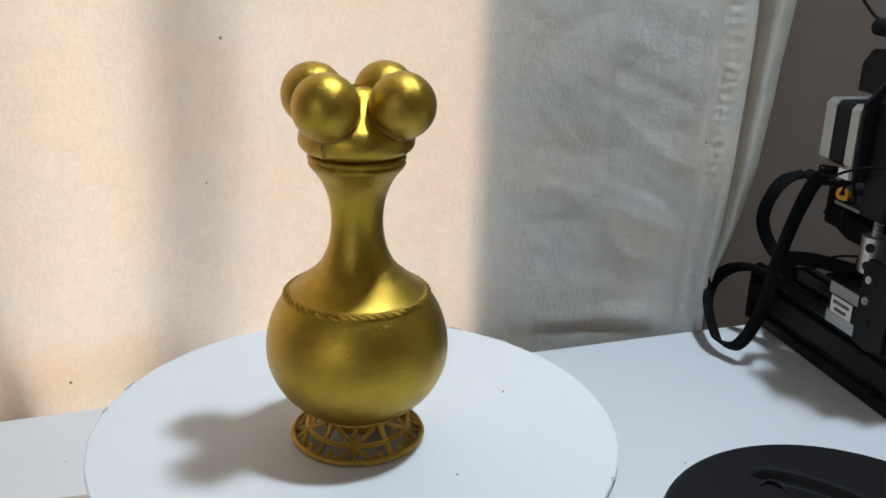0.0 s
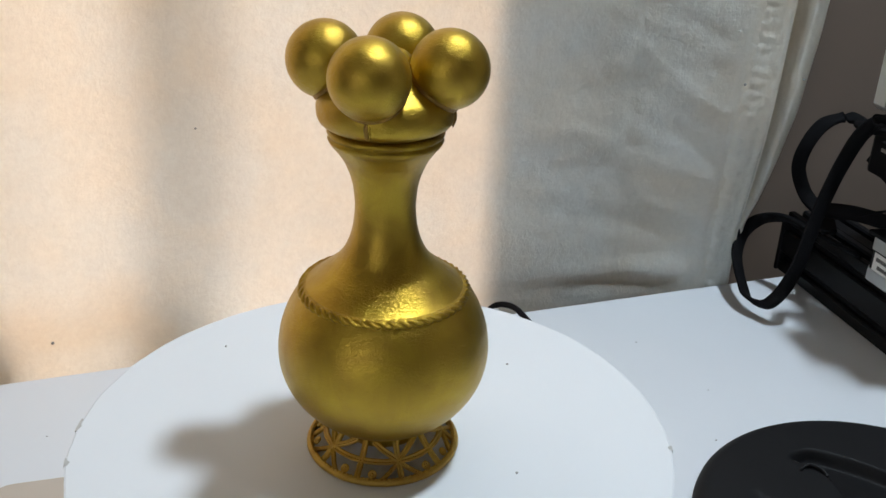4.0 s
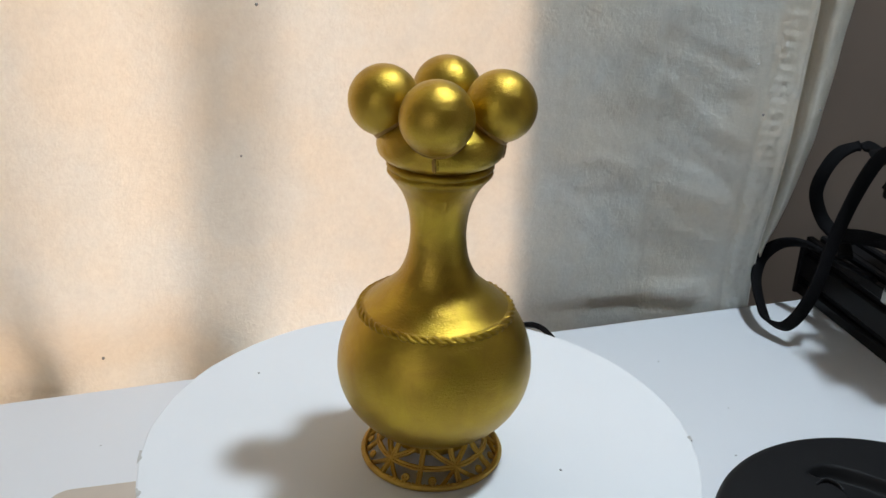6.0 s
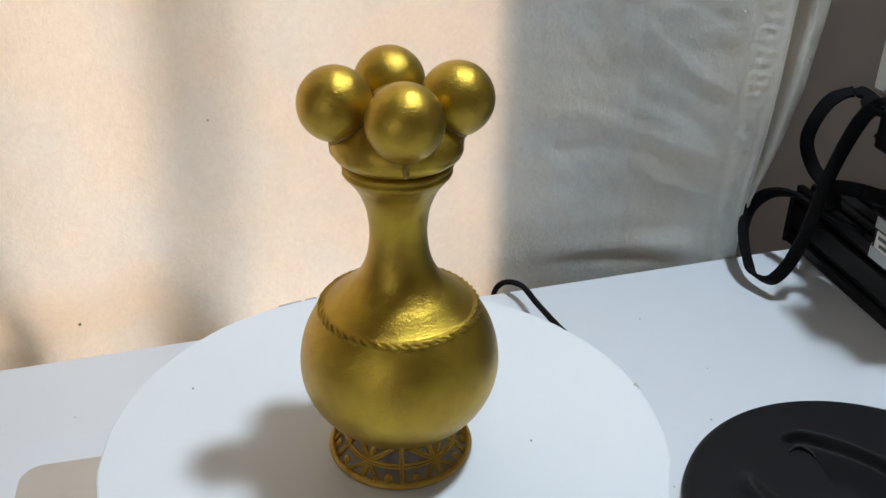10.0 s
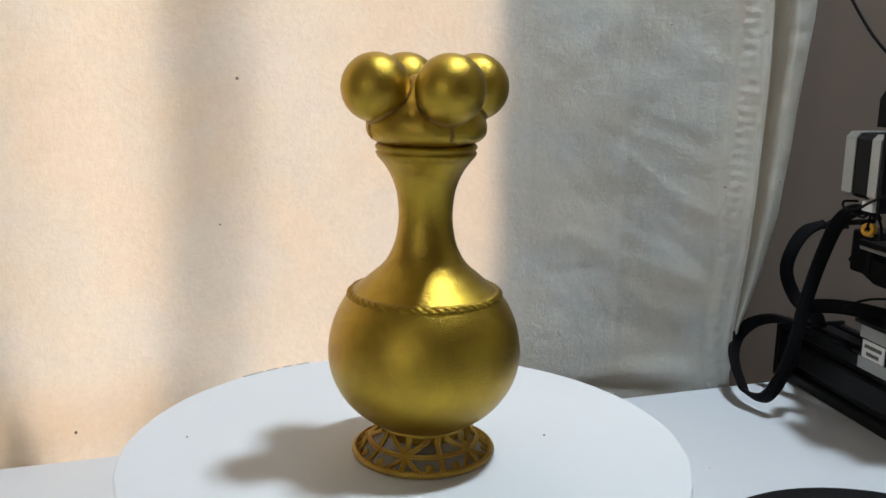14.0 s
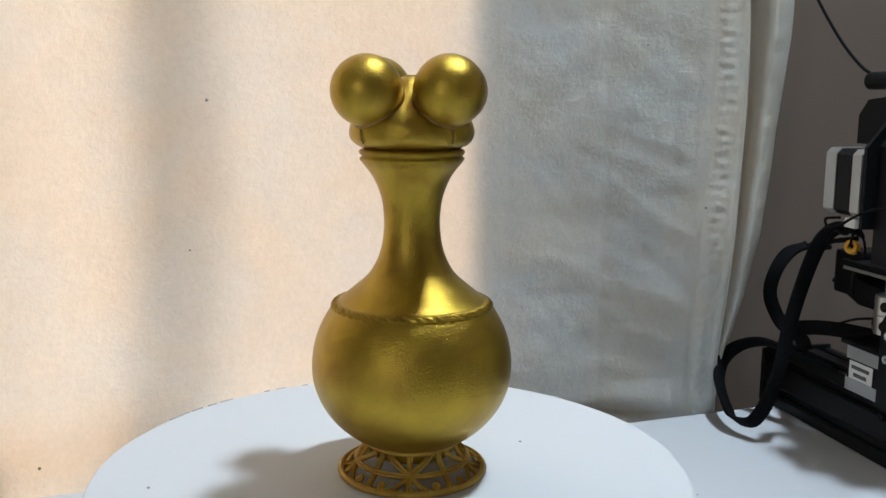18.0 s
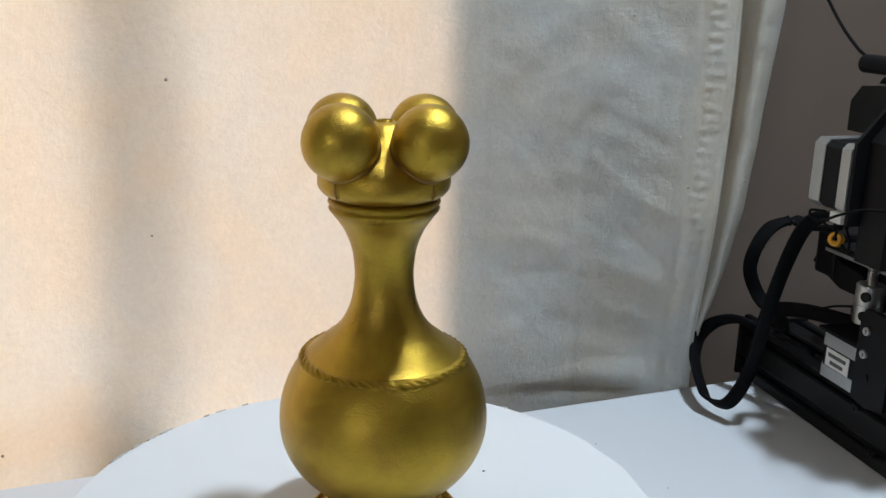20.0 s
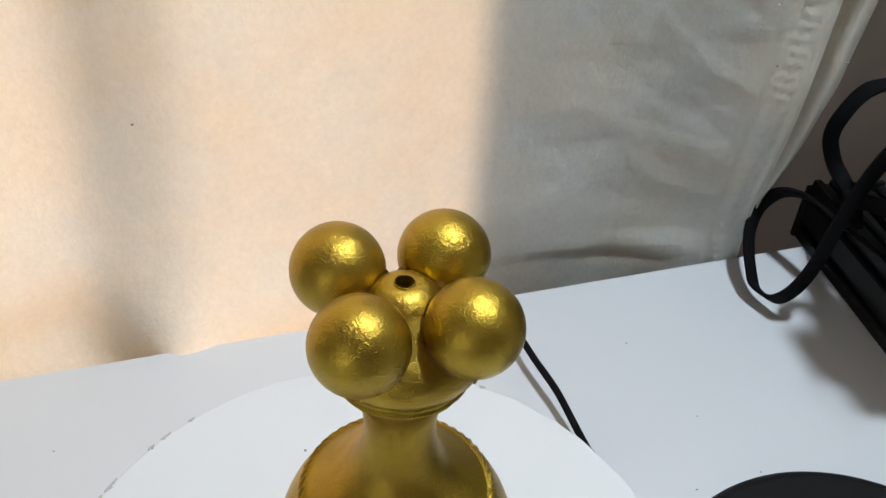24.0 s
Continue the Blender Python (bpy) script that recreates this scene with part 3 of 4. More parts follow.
# ---- the vase ----
def vase():
    v = thing("vase", "gold-painted bulbous vase with four balls and a pierced foot", "vase", pose(0, 0, DISC_Z))
    prof = [(0.0002, 0.0085), (0.012, 0.0088), (0.0186, 0.0098), (0.0192, 0.0112), (0.0193, 0.0135)]
    for i in range(29):
        z = 0.0152 + (0.0766 - 0.0152) * i / 28
        half = 0.0384 if z < 0.0494 else 0.0442
        prof.append((0.0442 * math.sqrt(max(0, 1 - ((z - 0.0494) / half) ** 2)), z))
    neck = [(0.0338, 0.0780), (0.0312, 0.0797), (0.0280, 0.0823), (0.0249, 0.0850), (0.0216, 0.0877), (0.0191, 0.0903), (0.0172, 0.0928), (0.0147, 0.0979), (0.0132, 0.1029), (0.0124, 0.1080), (0.0121, 0.1130), (0.0124, 0.1180), (0.0131, 0.1230), (0.0146, 0.1279), (0.0169, 0.1329), (0.0204, 0.1378)]
    neck = [(p.x, p.y) for p in smooth_path([(r, z, 0) for r, z in neck], 4)]
    def hand_made(a, r, z):
        return r * (1 + 0.0016 * noise.noise(Vector((math.cos(a) * 2.2, math.sin(a) * 2.2, z * 60))))
    part("body", lathe(prof + neck, 160, wave=hand_made), GOLD, v, smooth=True)
    def worn(a, r, z):
        return r + 0.00028 * noise.noise(Vector((math.cos(a) * 7, math.sin(a) * 7, z * 900))) + 0.00016 * noise.noise(Vector((math.cos(a) * 26, math.sin(a) * 26, z * 1500)))
    part("collar", lathe([(0.0203, 0.1377), (0.0213, 0.1388), (0.0220, 0.1397), (0.0224, 0.1405), (0.0224, 0.1411), (0.0217, 0.1416), (0.0216, 0.1420), (0.0222, 0.1425), (0.0227, 0.1432), (0.0227, 0.1439), (0.0221, 0.1446), (0.0209, 0.1449), (0.0203, 0.1453)], 144, wave=worn), GOLD_WORN, v, "ridged collar with worn edges", smooth=True)
    # twisted rope round the shoulder
    bm = lathe([(0.0322, 0.0790), (0.0333, 0.0789), (0.0345, 0.0779), (0.0351, 0.0766), (0.0350, 0.0752)], 96)
    out, down = Vector((0.72, 0, 0.69)), Vector((0.69, 0, -0.72))
    for k in (0, 1):
        turns, n = 26, 416
        path = []
        for i in range(n):
            a, q = 2 * math.pi * i / n, 2 * math.pi * turns * i / n + math.pi * k
            p = Vector((0.03405, 0, 0.0774)) + out * (0.00040 * math.cos(q) + 0.00022 * noise.noise(Vector((math.cos(a) * 9, math.sin(a) * 9, k)))) + down * (0.00105 * math.sin(q))
            path.append(Matrix.Rotation(a, 3, "Z") @ p)
        tube = sweep(path, 0.00090, 0.00090, None, 7, True)
        me = bpy.data.meshes.new("strand")
        tube.to_mesh(me)
        tube.free()
        bm.from_mesh(me)
        bpy.data.meshes.remove(me)
    part("rope_trim", bm, GOLD_WORN, v, "twisted rope moulding", smooth=True)
    # crown: its top is scooped out where the balls sit
    coarse = [(0.0200, 0.1449), (0.0219, 0.1456), (0.0240, 0.1467), (0.0258, 0.1485), (0.0266, 0.1507), (0.0266, 0.1534), (0.0259, 0.1560), (0.0243, 0.1584), (0.0220, 0.1606), (0.0193, 0.1628), (0.0165, 0.1653), (0.0137, 0.1680), (0.0111, 0.1704), (0.0090, 0.1727), (0.0068, 0.1743), (0.0046, 0.1750), (0.0034, 0.1751), (0.0029, 0.1746), (0.0026, 0.1600)]
    fine = [(p.x, p.y) for p in smooth_path([(r, z, 0) for r, z in coarse], 5)]
    def modelled(a, r, z):
        return r + (0.00022 * noise.noise(Vector((math.cos(a) * 6, math.sin(a) * 6, z * 300))) if r > 0.004 else 0)
    bm = lathe(fine, 256, wave=modelled)
    hubs = [Vector((0.0240 * math.cos(radians(90 * k)), 0.0240 * math.sin(radians(90 * k)), 0.1693)) for k in range(4)]
    for q in bm.verts:
        if math.hypot(q.co.x, q.co.y) > 0.0036:
            for h in hubs:
                d = q.co - h
                if d.length < 0.0153:
                    q.co = h + d.normalized() * 0.0153
    part("crown", bm, GOLD, v, smooth=True)
    part("hole_bottom", cylinder(0.0028, 0.1600, 0.1606, 24), BLACK, v, "dark bottom of the small hole")
    rz = sorted((z, r) for r, z in fine[:-8])
    for k in range(4):
        m = Matrix.Rotation(radians(90 * k), 4, "Z")
        bm = bmesh.new()
        bmesh.ops.create_uvsphere(bm, u_segments=72, v_segments=48, radius=0.0149)
        for q in bm.verts:
            q.co *= 1 + 0.0022 * noise.noise(q.co * 110 + Vector((k * 3.1, 0, 0)))
        part("ball", moved(bm, Matrix.Translation(hubs[k])), GOLD, v, smooth=True)
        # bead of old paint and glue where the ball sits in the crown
        # widened so its brown also paints in the ball's dark reflection on the crown
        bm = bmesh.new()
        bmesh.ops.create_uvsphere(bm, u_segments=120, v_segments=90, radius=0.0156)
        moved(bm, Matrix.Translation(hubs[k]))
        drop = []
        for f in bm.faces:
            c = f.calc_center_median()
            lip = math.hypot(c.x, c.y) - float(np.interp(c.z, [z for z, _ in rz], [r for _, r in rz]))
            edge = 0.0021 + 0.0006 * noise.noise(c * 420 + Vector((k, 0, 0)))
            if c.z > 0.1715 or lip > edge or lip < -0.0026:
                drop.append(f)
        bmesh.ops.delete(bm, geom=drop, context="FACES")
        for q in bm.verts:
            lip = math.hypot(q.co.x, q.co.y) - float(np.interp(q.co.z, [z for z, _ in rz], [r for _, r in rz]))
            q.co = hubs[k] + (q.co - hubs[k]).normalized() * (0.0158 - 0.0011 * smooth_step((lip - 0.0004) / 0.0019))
        part("seat_bead", bm, GOLD_DARK, v, "brown bead of paint round the ball, with its dark reflection painted in", smooth=True)
        # a run of paint below the ball: two dark ridges with a lighter groove between
        for off, wide, tall, mat in ((-0.0004, 0.00105, 0.0033, GOLD_DARK), (0.00095, 0.00050, 0.0026, GOLD_WORN)):
            bm = bmesh.new()
            bmesh.ops.create_icosphere(bm, subdivisions=3, radius=1)
            for q in bm.verts:
                q.co *= 1 + 0.25 * noise.noise(q.co * 1.7 + Vector((k * 5.0, off * 3000, 0)))
            at = m @ Matrix.Rotation(off / 0.0262, 4, "Z") @ pose(0.0262, 0, 0.1509 - abs(off) * 0.3, 0, 6, 0) @ Matrix.Diagonal((0.00085, wide, tall, 1))
            part("paint_run", moved(bm, at), mat, v, smooth=True)
    # pierced foot
    def cone(a, t):
        """A point on the foot's flared surface: t 0 at the top, 1 at the rim."""
        r = 0.0200 + (0.0312 - 0.0200) * t ** 1.25
        z = 0.0146 - 0.0130 * t ** 0.85
        return Vector((r * math.cos(a), r * math.sin(a), z))
    ring = lambda t, n=96: [cone(2 * math.pi * i / n, t) for i in range(n)]
    part("foot_ring", sweep(ring(0.0), 0.0011, 0.0009, (0, 0, 1), 8, True), GOLD_OLD, v, smooth=True)
    part("foot_rim", sweep([p + Vector((p.x, p.y, 0)).normalized() * 0.0008 for p in ring(1.0)], 0.0016, 0.0016, (0, 0, 1), 8, True), GOLD_OLD, v, smooth=True)
    bm = bmesh.new()
    for k in range(110):
        a = 2 * math.pi * k / 110
        tmp = bmesh.ops.create_icosphere(bm, subdivisions=1, radius=0.00075)
        bmesh.ops.translate(bm, vec=(0.0318 * math.cos(a), 0.0318 * math.sin(a), 0.0030), verts=tmp["verts"])
    part("foot_beading", bm, GOLD_OLD, v, smooth=True)
    def band(ends, w=0.00125, h=0.0008, n=10):
        """A grooved flat bar lying in the foot's surface from one (angle, t) to another."""
        bm = bmesh.new()
        (a0, t0), (a1, t1) = ends
        rings = []
        for i in range(n + 1):
            f = i / n
            a, t = a0 + (a1 - a0) * f, t0 + (t1 - t0) * f
            p = cone(a, t)
            along = (cone(a + (a1 - a0) * 0.01, t + (t1 - t0) * 0.01) - p).normalized()
            out = Vector((0.62 * math.cos(a), 0.62 * math.sin(a), 0.78))
            out = (out - along * out.dot(along)).normalized()
            side = along.cross(out)
            wide = w * (1 + 0.12 * noise.noise(Vector((a * 9, t * 9, f * 3))))
            rings.append([bm.verts.new(p + side * x * wide + out * y * h) for x, y in ((-1, -1), (1, -1), (1, 0.5), (0.6, 1), (0, 0.35), (-0.6, 1), (-1, 0.5))])
        for p, q in zip(rings, rings[1:]):
            for k in range(7):
                bm.faces.new((p[k], p[(k + 1) % 7], q[(k + 1) % 7], q[k]))
        bm.faces.new(rings[0][::-1])
        bm.faces.new(rings[-1])
        bmesh.ops.recalc_face_normals(bm, faces=bm.faces[:])
        return bm
    for k in range(5):
        a, h = radians(72 * k - 42), radians(36)
        part("strut", band(((a, 0.0), (a, 1.0))), GOLD_OLD, v)
        part("strut", band(((a + h, 0.0), (a + h, 1.0))), GOLD_OLD, v)
        bm = bmesh.new()
        bmesh.ops.create_icosphere(bm, subdivisions=2, radius=1)
        part("star_boss", moved(bm, Matrix.Translation(cone(a, 0.52)) @ Matrix.Rotation(a, 4, "Z") @ pose(0, 0, 0, 0, 42, 0) @ Matrix.Diagonal((0.0020, 0.0020, 0.0009, 1))), GOLD_OLD, v, smooth=True)
        for sgn in (-1, 1):
            part("strut", band(((a, 0.53), (a + sgn * h, 0.53))), GOLD_OLD, v)
            part("strut", band(((a, 0.50), (a + sgn * h * 0.72, 0.04))), GOLD_OLD, v)
            part("strut", band(((a, 0.54), (a + sgn * h * 0.46, 0.98)), 0.0009), GOLD_OLD, v)
            q = a + sgn * h * 0.66
            at = Matrix.Translation(cone(q, 0.84)) @ Matrix.Rotation(q, 4, "Z") @ pose(0, 0, 0, 0, 42, 0)
            part("scroll", moved(sweep([Vector((0.0013 * math.cos(g), 0.0013 * math.sin(g), 0)) for g in [2 * math.pi * i / 14 for i in range(14)]], 0.0007, 0.0007, (0, 0, 1), 6, True), at), GOLD_OLD, v, smooth=True)
            bm = bmesh.new()
            bmesh.ops.create_icosphere(bm, subdivisions=2, radius=0.0009)
            part("scroll_eye", moved(bm, at), GOLD_OLD, v, smooth=True)
    return v
the_vase = vase()

# ---- the printer: u runs along its side rail to the front, v into it ----
PR = pose(-0.0259, 0.0175, 0, 0, 0, -4.16) @ Matrix.Scale(1.0874, 4) @ Matrix.Translation((0.2745, 0.3640, 0)) @ Matrix.Rotation(math.atan2(-0.954, 0.30), 4, "Z")


def prism(outline, a, b, axis):
    """Extrude an outline of pairs from a to b along axis u (0), v (1) or z (2)."""
    bm = bmesh.new()
    def at(p, s):
        q = list(p)
        q.insert(axis, s)
        return Vector(q)
    lo = [bm.verts.new(at(p, a)) for p in outline]
    hi = [bm.verts.new(at(p, b)) for p in outline]
    n = len(outline)
    bm.faces.new(lo), bm.faces.new(hi)
    for i in range(n):
        bm.faces.new((lo[i], lo[(i + 1) % n], hi[(i + 1) % n], hi[i]))
    bmesh.ops.recalc_face_normals(bm, faces=bm.faces[:])
    return bm


def slot_profile(x0, x1, y0, y1, pitch=0.02):
    """Outline of a slotted aluminium bar."""
    pts = []
    def side(p, q, inward):
        p, q = Vector(p), Vector(q)
        n = max(1, round((q - p).length / pitch))
        t = (q - p) / n
        e = t.normalized()
        for i in range(n):
            c = p + t * (i + 0.5)
            pts.append(tuple(p + t * i + e * 0.0008 if i == 0 else p + t * i))
            for off, dep in ((-0.0046, 0), (-0.0031, 0.0016), (-0.0031, 0.0050), (0.0031, 0.0050), (0.0031, 0.0016), (0.0046, 0)):
                pts.append(tuple(c + e * off + Vector(inward) * dep))
        pts.append(tuple(q - e * 0.0008))
    side((x0, y0), (x1, y0), (0, 1))
    side((x1, y0), (x1, y1), (-1, 0))
    side((x1, y1), (x0, y1), (0, -1))
    side((x0, y1), (x0, y0), (1, 0))
    return pts


def turned(bm, axis, at):
    """Bring a part built round z to lie along u, v or z at a place."""
    r = {0: pose(0, 0, 0, 0, 90, 0), 1: pose(0, 0, 0, 90, 0, 0), 2: Matrix()}[axis]
    return moved(bm, Matrix.Translation(at) @ r)


def screw(parent, u, v, z, mat=STEEL, label="steel socket screw"):
    s = part("screw", turned(lathe([(0.0012, 0.0008), (0.0016, 0.0022), (0.0026, 0.0022), (0.0030, 0.0016), (0.0030, -0.001)], 20), 1, (u, v, z)), mat, parent, label, smooth=True)
    part("socket", turned(cylinder(0.0013, 0.0006, 0.0010, 6), 1, (u, v, z)), BLACK, s)


def motor(name, parent, u0, u1, v0, v1, z0, z1, axis, bands):
    """A square stepper motor: end caps of bare metal and a black laminated middle."""
    m = new(name)
    m.parent = parent
    c = 0.0035
    lo, hi = {0: (u0, u1), 1: (v0, v1), 2: (z0, z1)}[axis]
    a0, a1, b0, b1 = {0: (v0, v1, z0, z1), 1: (u0, u1, z0, z1), 2: (u0, u1, v0, v1)}[axis]
    def octagon(k, s):
        return [(a0 + k + s, b0 + s), (a1 - k - s, b0 + s), (a1 - s, b0 + k + s), (a1 - s, b1 - k - s), (a1 - k - s, b1 - s), (a0 + k + s, b1 - s), (a0 + s, b1 - k - s), (a0 + s, b0 + k + s)]
    s1, s2 = lo + (hi - lo) * bands[0], lo + (hi - lo) * bands[1]
    part("end_cap", prism(octagon(c, 0), lo, s1, axis), SILVER, m, "bare aluminium end cap")
    part("core", prism(octagon(c, 0.0006), s1, s2, axis), BLACK_METAL, m, "black laminated core")
    part("end_cap", prism(octagon(c, 0), s2, hi, axis), SILVER, m, "bare aluminium end cap")
    return m


def printer():
    p = thing("printer", "black desktop 3D printer standing beside the curtain", "3D printer", PR)
    part("side_rail", prism(slot_profile(0.027, 0.047, 0.0006, 0.0530, 0.026), -0.033, 0.43, 0), BLACK_METAL, p, "black slotted aluminium rail")
    part("end_plate", box(-0.037, -0.0332, 0.025, 0.089, 0.0006, 0.046, 0.001), BLACK, p)
    part("base_rail", prism(slot_profile(0.0495, 0.089, 0.003, 0.043), -0.033, 0.43, 0), BLACK_METAL, p, "black slotted aluminium rail")
    part("cross_rail", prism(slot_profile(0.13, 0.17, 0.0185, 0.0585), 0.091, 0.40, 1), BLACK_METAL, p, "black slotted aluminium rail")
    part("far_rail", prism(slot_profile(0.40, 0.44, 0.0185, 0.0585), -0.033, 0.43, 0), BLACK_METAL, p, "black slotted aluminium rail")
    for u in (0.06, 0.38):
        part("foot", moved(cylinder(0.014, 0.0, 0.0183, 24, 0.002), pose(u, 0.42, 0)), RUBBER, p, "rubber foot")
    # upright and the lifting screw
    part("upright", prism(slot_profile(0.138, 0.158, 0.022, 0.062), 0.0588, 0.52, 2), BLACK_METAL, p, "black slotted aluminium upright")
    part("bracket", prism([(0.1185, 0.048), (0.134, 0.046), (0.150, 0.050), (0.150, 0.112), (0.122, 0.112), (0.1185, 0.106)], 0.0150, 0.0195, 1), BLACK, p, "black motor bracket")
    part("bracket_top", box(0.071, 0.1365, 0.0200, 0.066, 0.0795, 0.0825, 0.0008), BLACK_METAL, p)
    for z in (0.098, 0.082):
        screw(p, 0.1265, 0.0150, z)
    part("slot_hole", turned(cylinder(0.0028, 0, 0.0006, 20), 1, (0.1305, 0.0148, 0.0665)), BLACK, p)
    for u, z in ((0.113, 0.036), (0.1343, 0.0127), (0.150, 0.038)):
        screw(p, u, 0.0266, z, BLACK_METAL, "black socket screw")
    zm = motor("lift_motor", p, 0.0735, 0.1155, 0.0215, 0.0635, 0.0465, 0.0790, 2, (0.27, 0.72))
    lab = part("label", box(0.0815, 0.1060, 0.0208, 0.0214, 0.0560, 0.0690), PAPER, zm, "white paper label with unreadable print")
    for z, u0, u1 in ((0.0650, 0.0845, 0.1030), (0.0596, 0.0870, 0.1005)):
        k = u0
        rnd = random.Random(int(z * 1e5))
        while k < u1:
            wd = 0.0012 + 0.0012 * rnd.random()
            part("print_bar", box(k, min(u1, k + wd), 0.0203, 0.02075, z - 0.0013, z + 0.0013), INK, zm)
            k += wd + 0.0006
    cp = part("coupler", lathe([(0.003, 0.0885), (0.0092, 0.0885), (0.0098, 0.0892), (0.0098, 0.1020), (0.0094, 0.1024), (0.0098, 0.1028), (0.0098, 0.1160), (0.0092, 0.1167), (0.003, 0.1167)], 40), SILVER, p, "aluminium shaft coupler", smooth=False)
    cp.matrix_parent_inverse = Matrix()
    cp.location = (0.0885, 0.0445, 0)
    for z in (0.0955, 0.1095):
        part("screw_hole", moved(turned(cylinder(0.0036, -0.0005, 0.0012, 20), 1, (0.003, -0.0092, z)), pose(0, 0, 0, 0, 0, 18)), BLACK, cp)
        part("screw_hole", moved(turned(cylinder(0.0030, -0.0005, 0.0012, 20), 1, (0.0, -0.0092, z)), pose(0, 0, 0, 0, 0, -50)), BLACK, cp)
    part("motor_shaft", moved(cylinder(0.0026, 0.0826, 0.089, 16), pose(0.0885, 0.0445, 0)), STEEL, p)
    # threaded rod
    n = 14
    prof = []
    for i in range(170):
        prof += [(0.0039, 0.1168 + i * 0.002), (0.0033, 0.1178 + i * 0.002)]
    part("lead_screw", moved(lathe(prof, n), pose(0.0885, 0.0445, 0)), STEEL, p, "threaded steel rod")
    # bed
    part("bed_plate", box(0.030, 0.265, 0.046, 0.281, 0.1285, 0.1330, 0.0008), BLACK_SATIN, p, "black print bed")
    part("bed_heater", box(0.031, 0.264, 0.047, 0.280, 0.1255, 0.1283, 0.0004), SILVER, p, "aluminium plate under the bed")
    part("bed_clamp", box(0.016, 0.040, 0.050, 0.092, 0.1050, 0.1390, 0.003), BLACK, p)
    part("bed_clamp", prism([(0.012, 0.112), (0.046, 0.100), (0.150, 0.100), (0.150, 0.110), (0.05, 0.118), (0.02, 0.124)], 0.052, 0.084, 1), BLACK, p)
    for u, v in ((0.085, 0.090), (0.235, 0.090), (0.235, 0.25), (0.085, 0.25)):
        k = part("level_knob", moved(lathe([(0.003, 0.088), (0.016, 0.088), (0.018, 0.091), (0.018, 0.098), (0.016, 0.0995), (0.003, 0.0995)], 28), pose(u, v, 0)), BLACK, p, "black bed levelling knob")
        part("spring", moved(sweep([Vector((0.005 * math.cos(q * 0.7), 0.005 * math.sin(q * 0.7), 0.0995 + 0.00045 * q)) for q in range(56)], 0.0007, None, None, 6), pose(u, v, 0)), YELLOW, k, "yellow spring")
    part("carriage", box(0.10, 0.22, 0.10, 0.24, 0.070, 0.082, 0.001), BLACK_METAL, p)
    # cross beam with its motor and feeder
    xm = motor("axis_motor", p, 0.0950, 0.1310, -0.0198, 0.0240, 0.1785, 0.2225, 0, (0.30, 0.76))
    part("motor_plate", prism([(-0.0185, 0.172), (0.050, 0.172), (0.050, 0.258), (0.010, 0.258), (-0.0185, 0.224)], 0.1312, 0.1342, 0), BLACK, p, "black motor plate with cut corner")
    part("cross_beam", prism(slot_profile(0.1585, 0.174, 0.176, 0.216), 0.006, 0.40, 1), BLACK_METAL, p, "black slotted aluminium cross beam")
    part("beam_cover", prism([(-0.010, 0.150), (0.060, 0.142), (0.060, 0.256), (0.012, 0.252), (-0.010, 0.225)], 0.1345, 0.1580, 0), BLACK, p)
    part("feeder_body", prism([(0.080, 0.224), (0.130, 0.224), (0.130, 0.2555), (0.104, 0.2555), (0.0890, 0.2540), (0.080, 0.2435)], 0.014, 0.054, 1), BLACK, p, "black filament feeder")
    part("feeder_lever", prism([(0.092, 0.2557), (0.130, 0.2557), (0.130, 0.2605), (0.096, 0.2600)], 0.024, 0.044, 1), BLACK_SATIN, p)
    part("tube_fitting", turned(cylinder(0.0062, -0.016, 0.030, 28, 0.002), 0, (0.0835, 0.030, 0.2668)), BLACK, p, "black tube fitting")
    part("brass_nut", turned(cylinder(0.0050, -0.003, 0.006, 6), 0, (0.119, 0.030, 0.2668)), YELLOW, p, "small brass nut")
    part("filament", sweep(smooth_path([(0.088, 0.030, 0.2670), (0.078, 0.030, 0.2690), (0.069, 0.030, 0.2715), (0.058, 0.030, 0.2765), (0.0375, 0.030, 0.2915), (0.015, 0.030, 0.3130), (-0.0076, 0.030, 0.3385), (-0.022, 0.030, 0.362), (-0.034, 0.030, 0.41)], 6), 0.0011, None, None, 8), RUBBER, p, "thin black filament line", smooth=True)
    # loom: sleeved flat cables in loops
    band = lambda pts, w=0.0055, h=0.0014, side=(0.05, 0.8, -0.6): sweep(smooth_path(pts, 7), w, h, side, square=True)
    part("flat_cable", band([(0.098, 0.010, 0.163), (0.083, 0.004, 0.166), (0.068, 0.0, 0.154), (0.057, -0.004, 0.124), (0.056, -0.013, 0.088), (0.060, -0.022, 0.056), (0.058, -0.0285, 0.033), (0.050, -0.0330, 0.0165), (0.041, -0.0365, 0.0120), (0.031, -0.0400, 0.0130), (0.022, -0.0400, 0.0190), (0.008, -0.0370, 0.0260), (-0.007, -0.0310, 0.0340), (-0.018, -0.0205, 0.0450), (-0.019, -0.0060, 0.0545), (0.000, 0.004, 0.0615), (0.030, 0.012, 0.0600), (0.062, 0.024, 0.0575)]), RUBBER, p, "black sleeved flat cable in a loop", smooth=True)
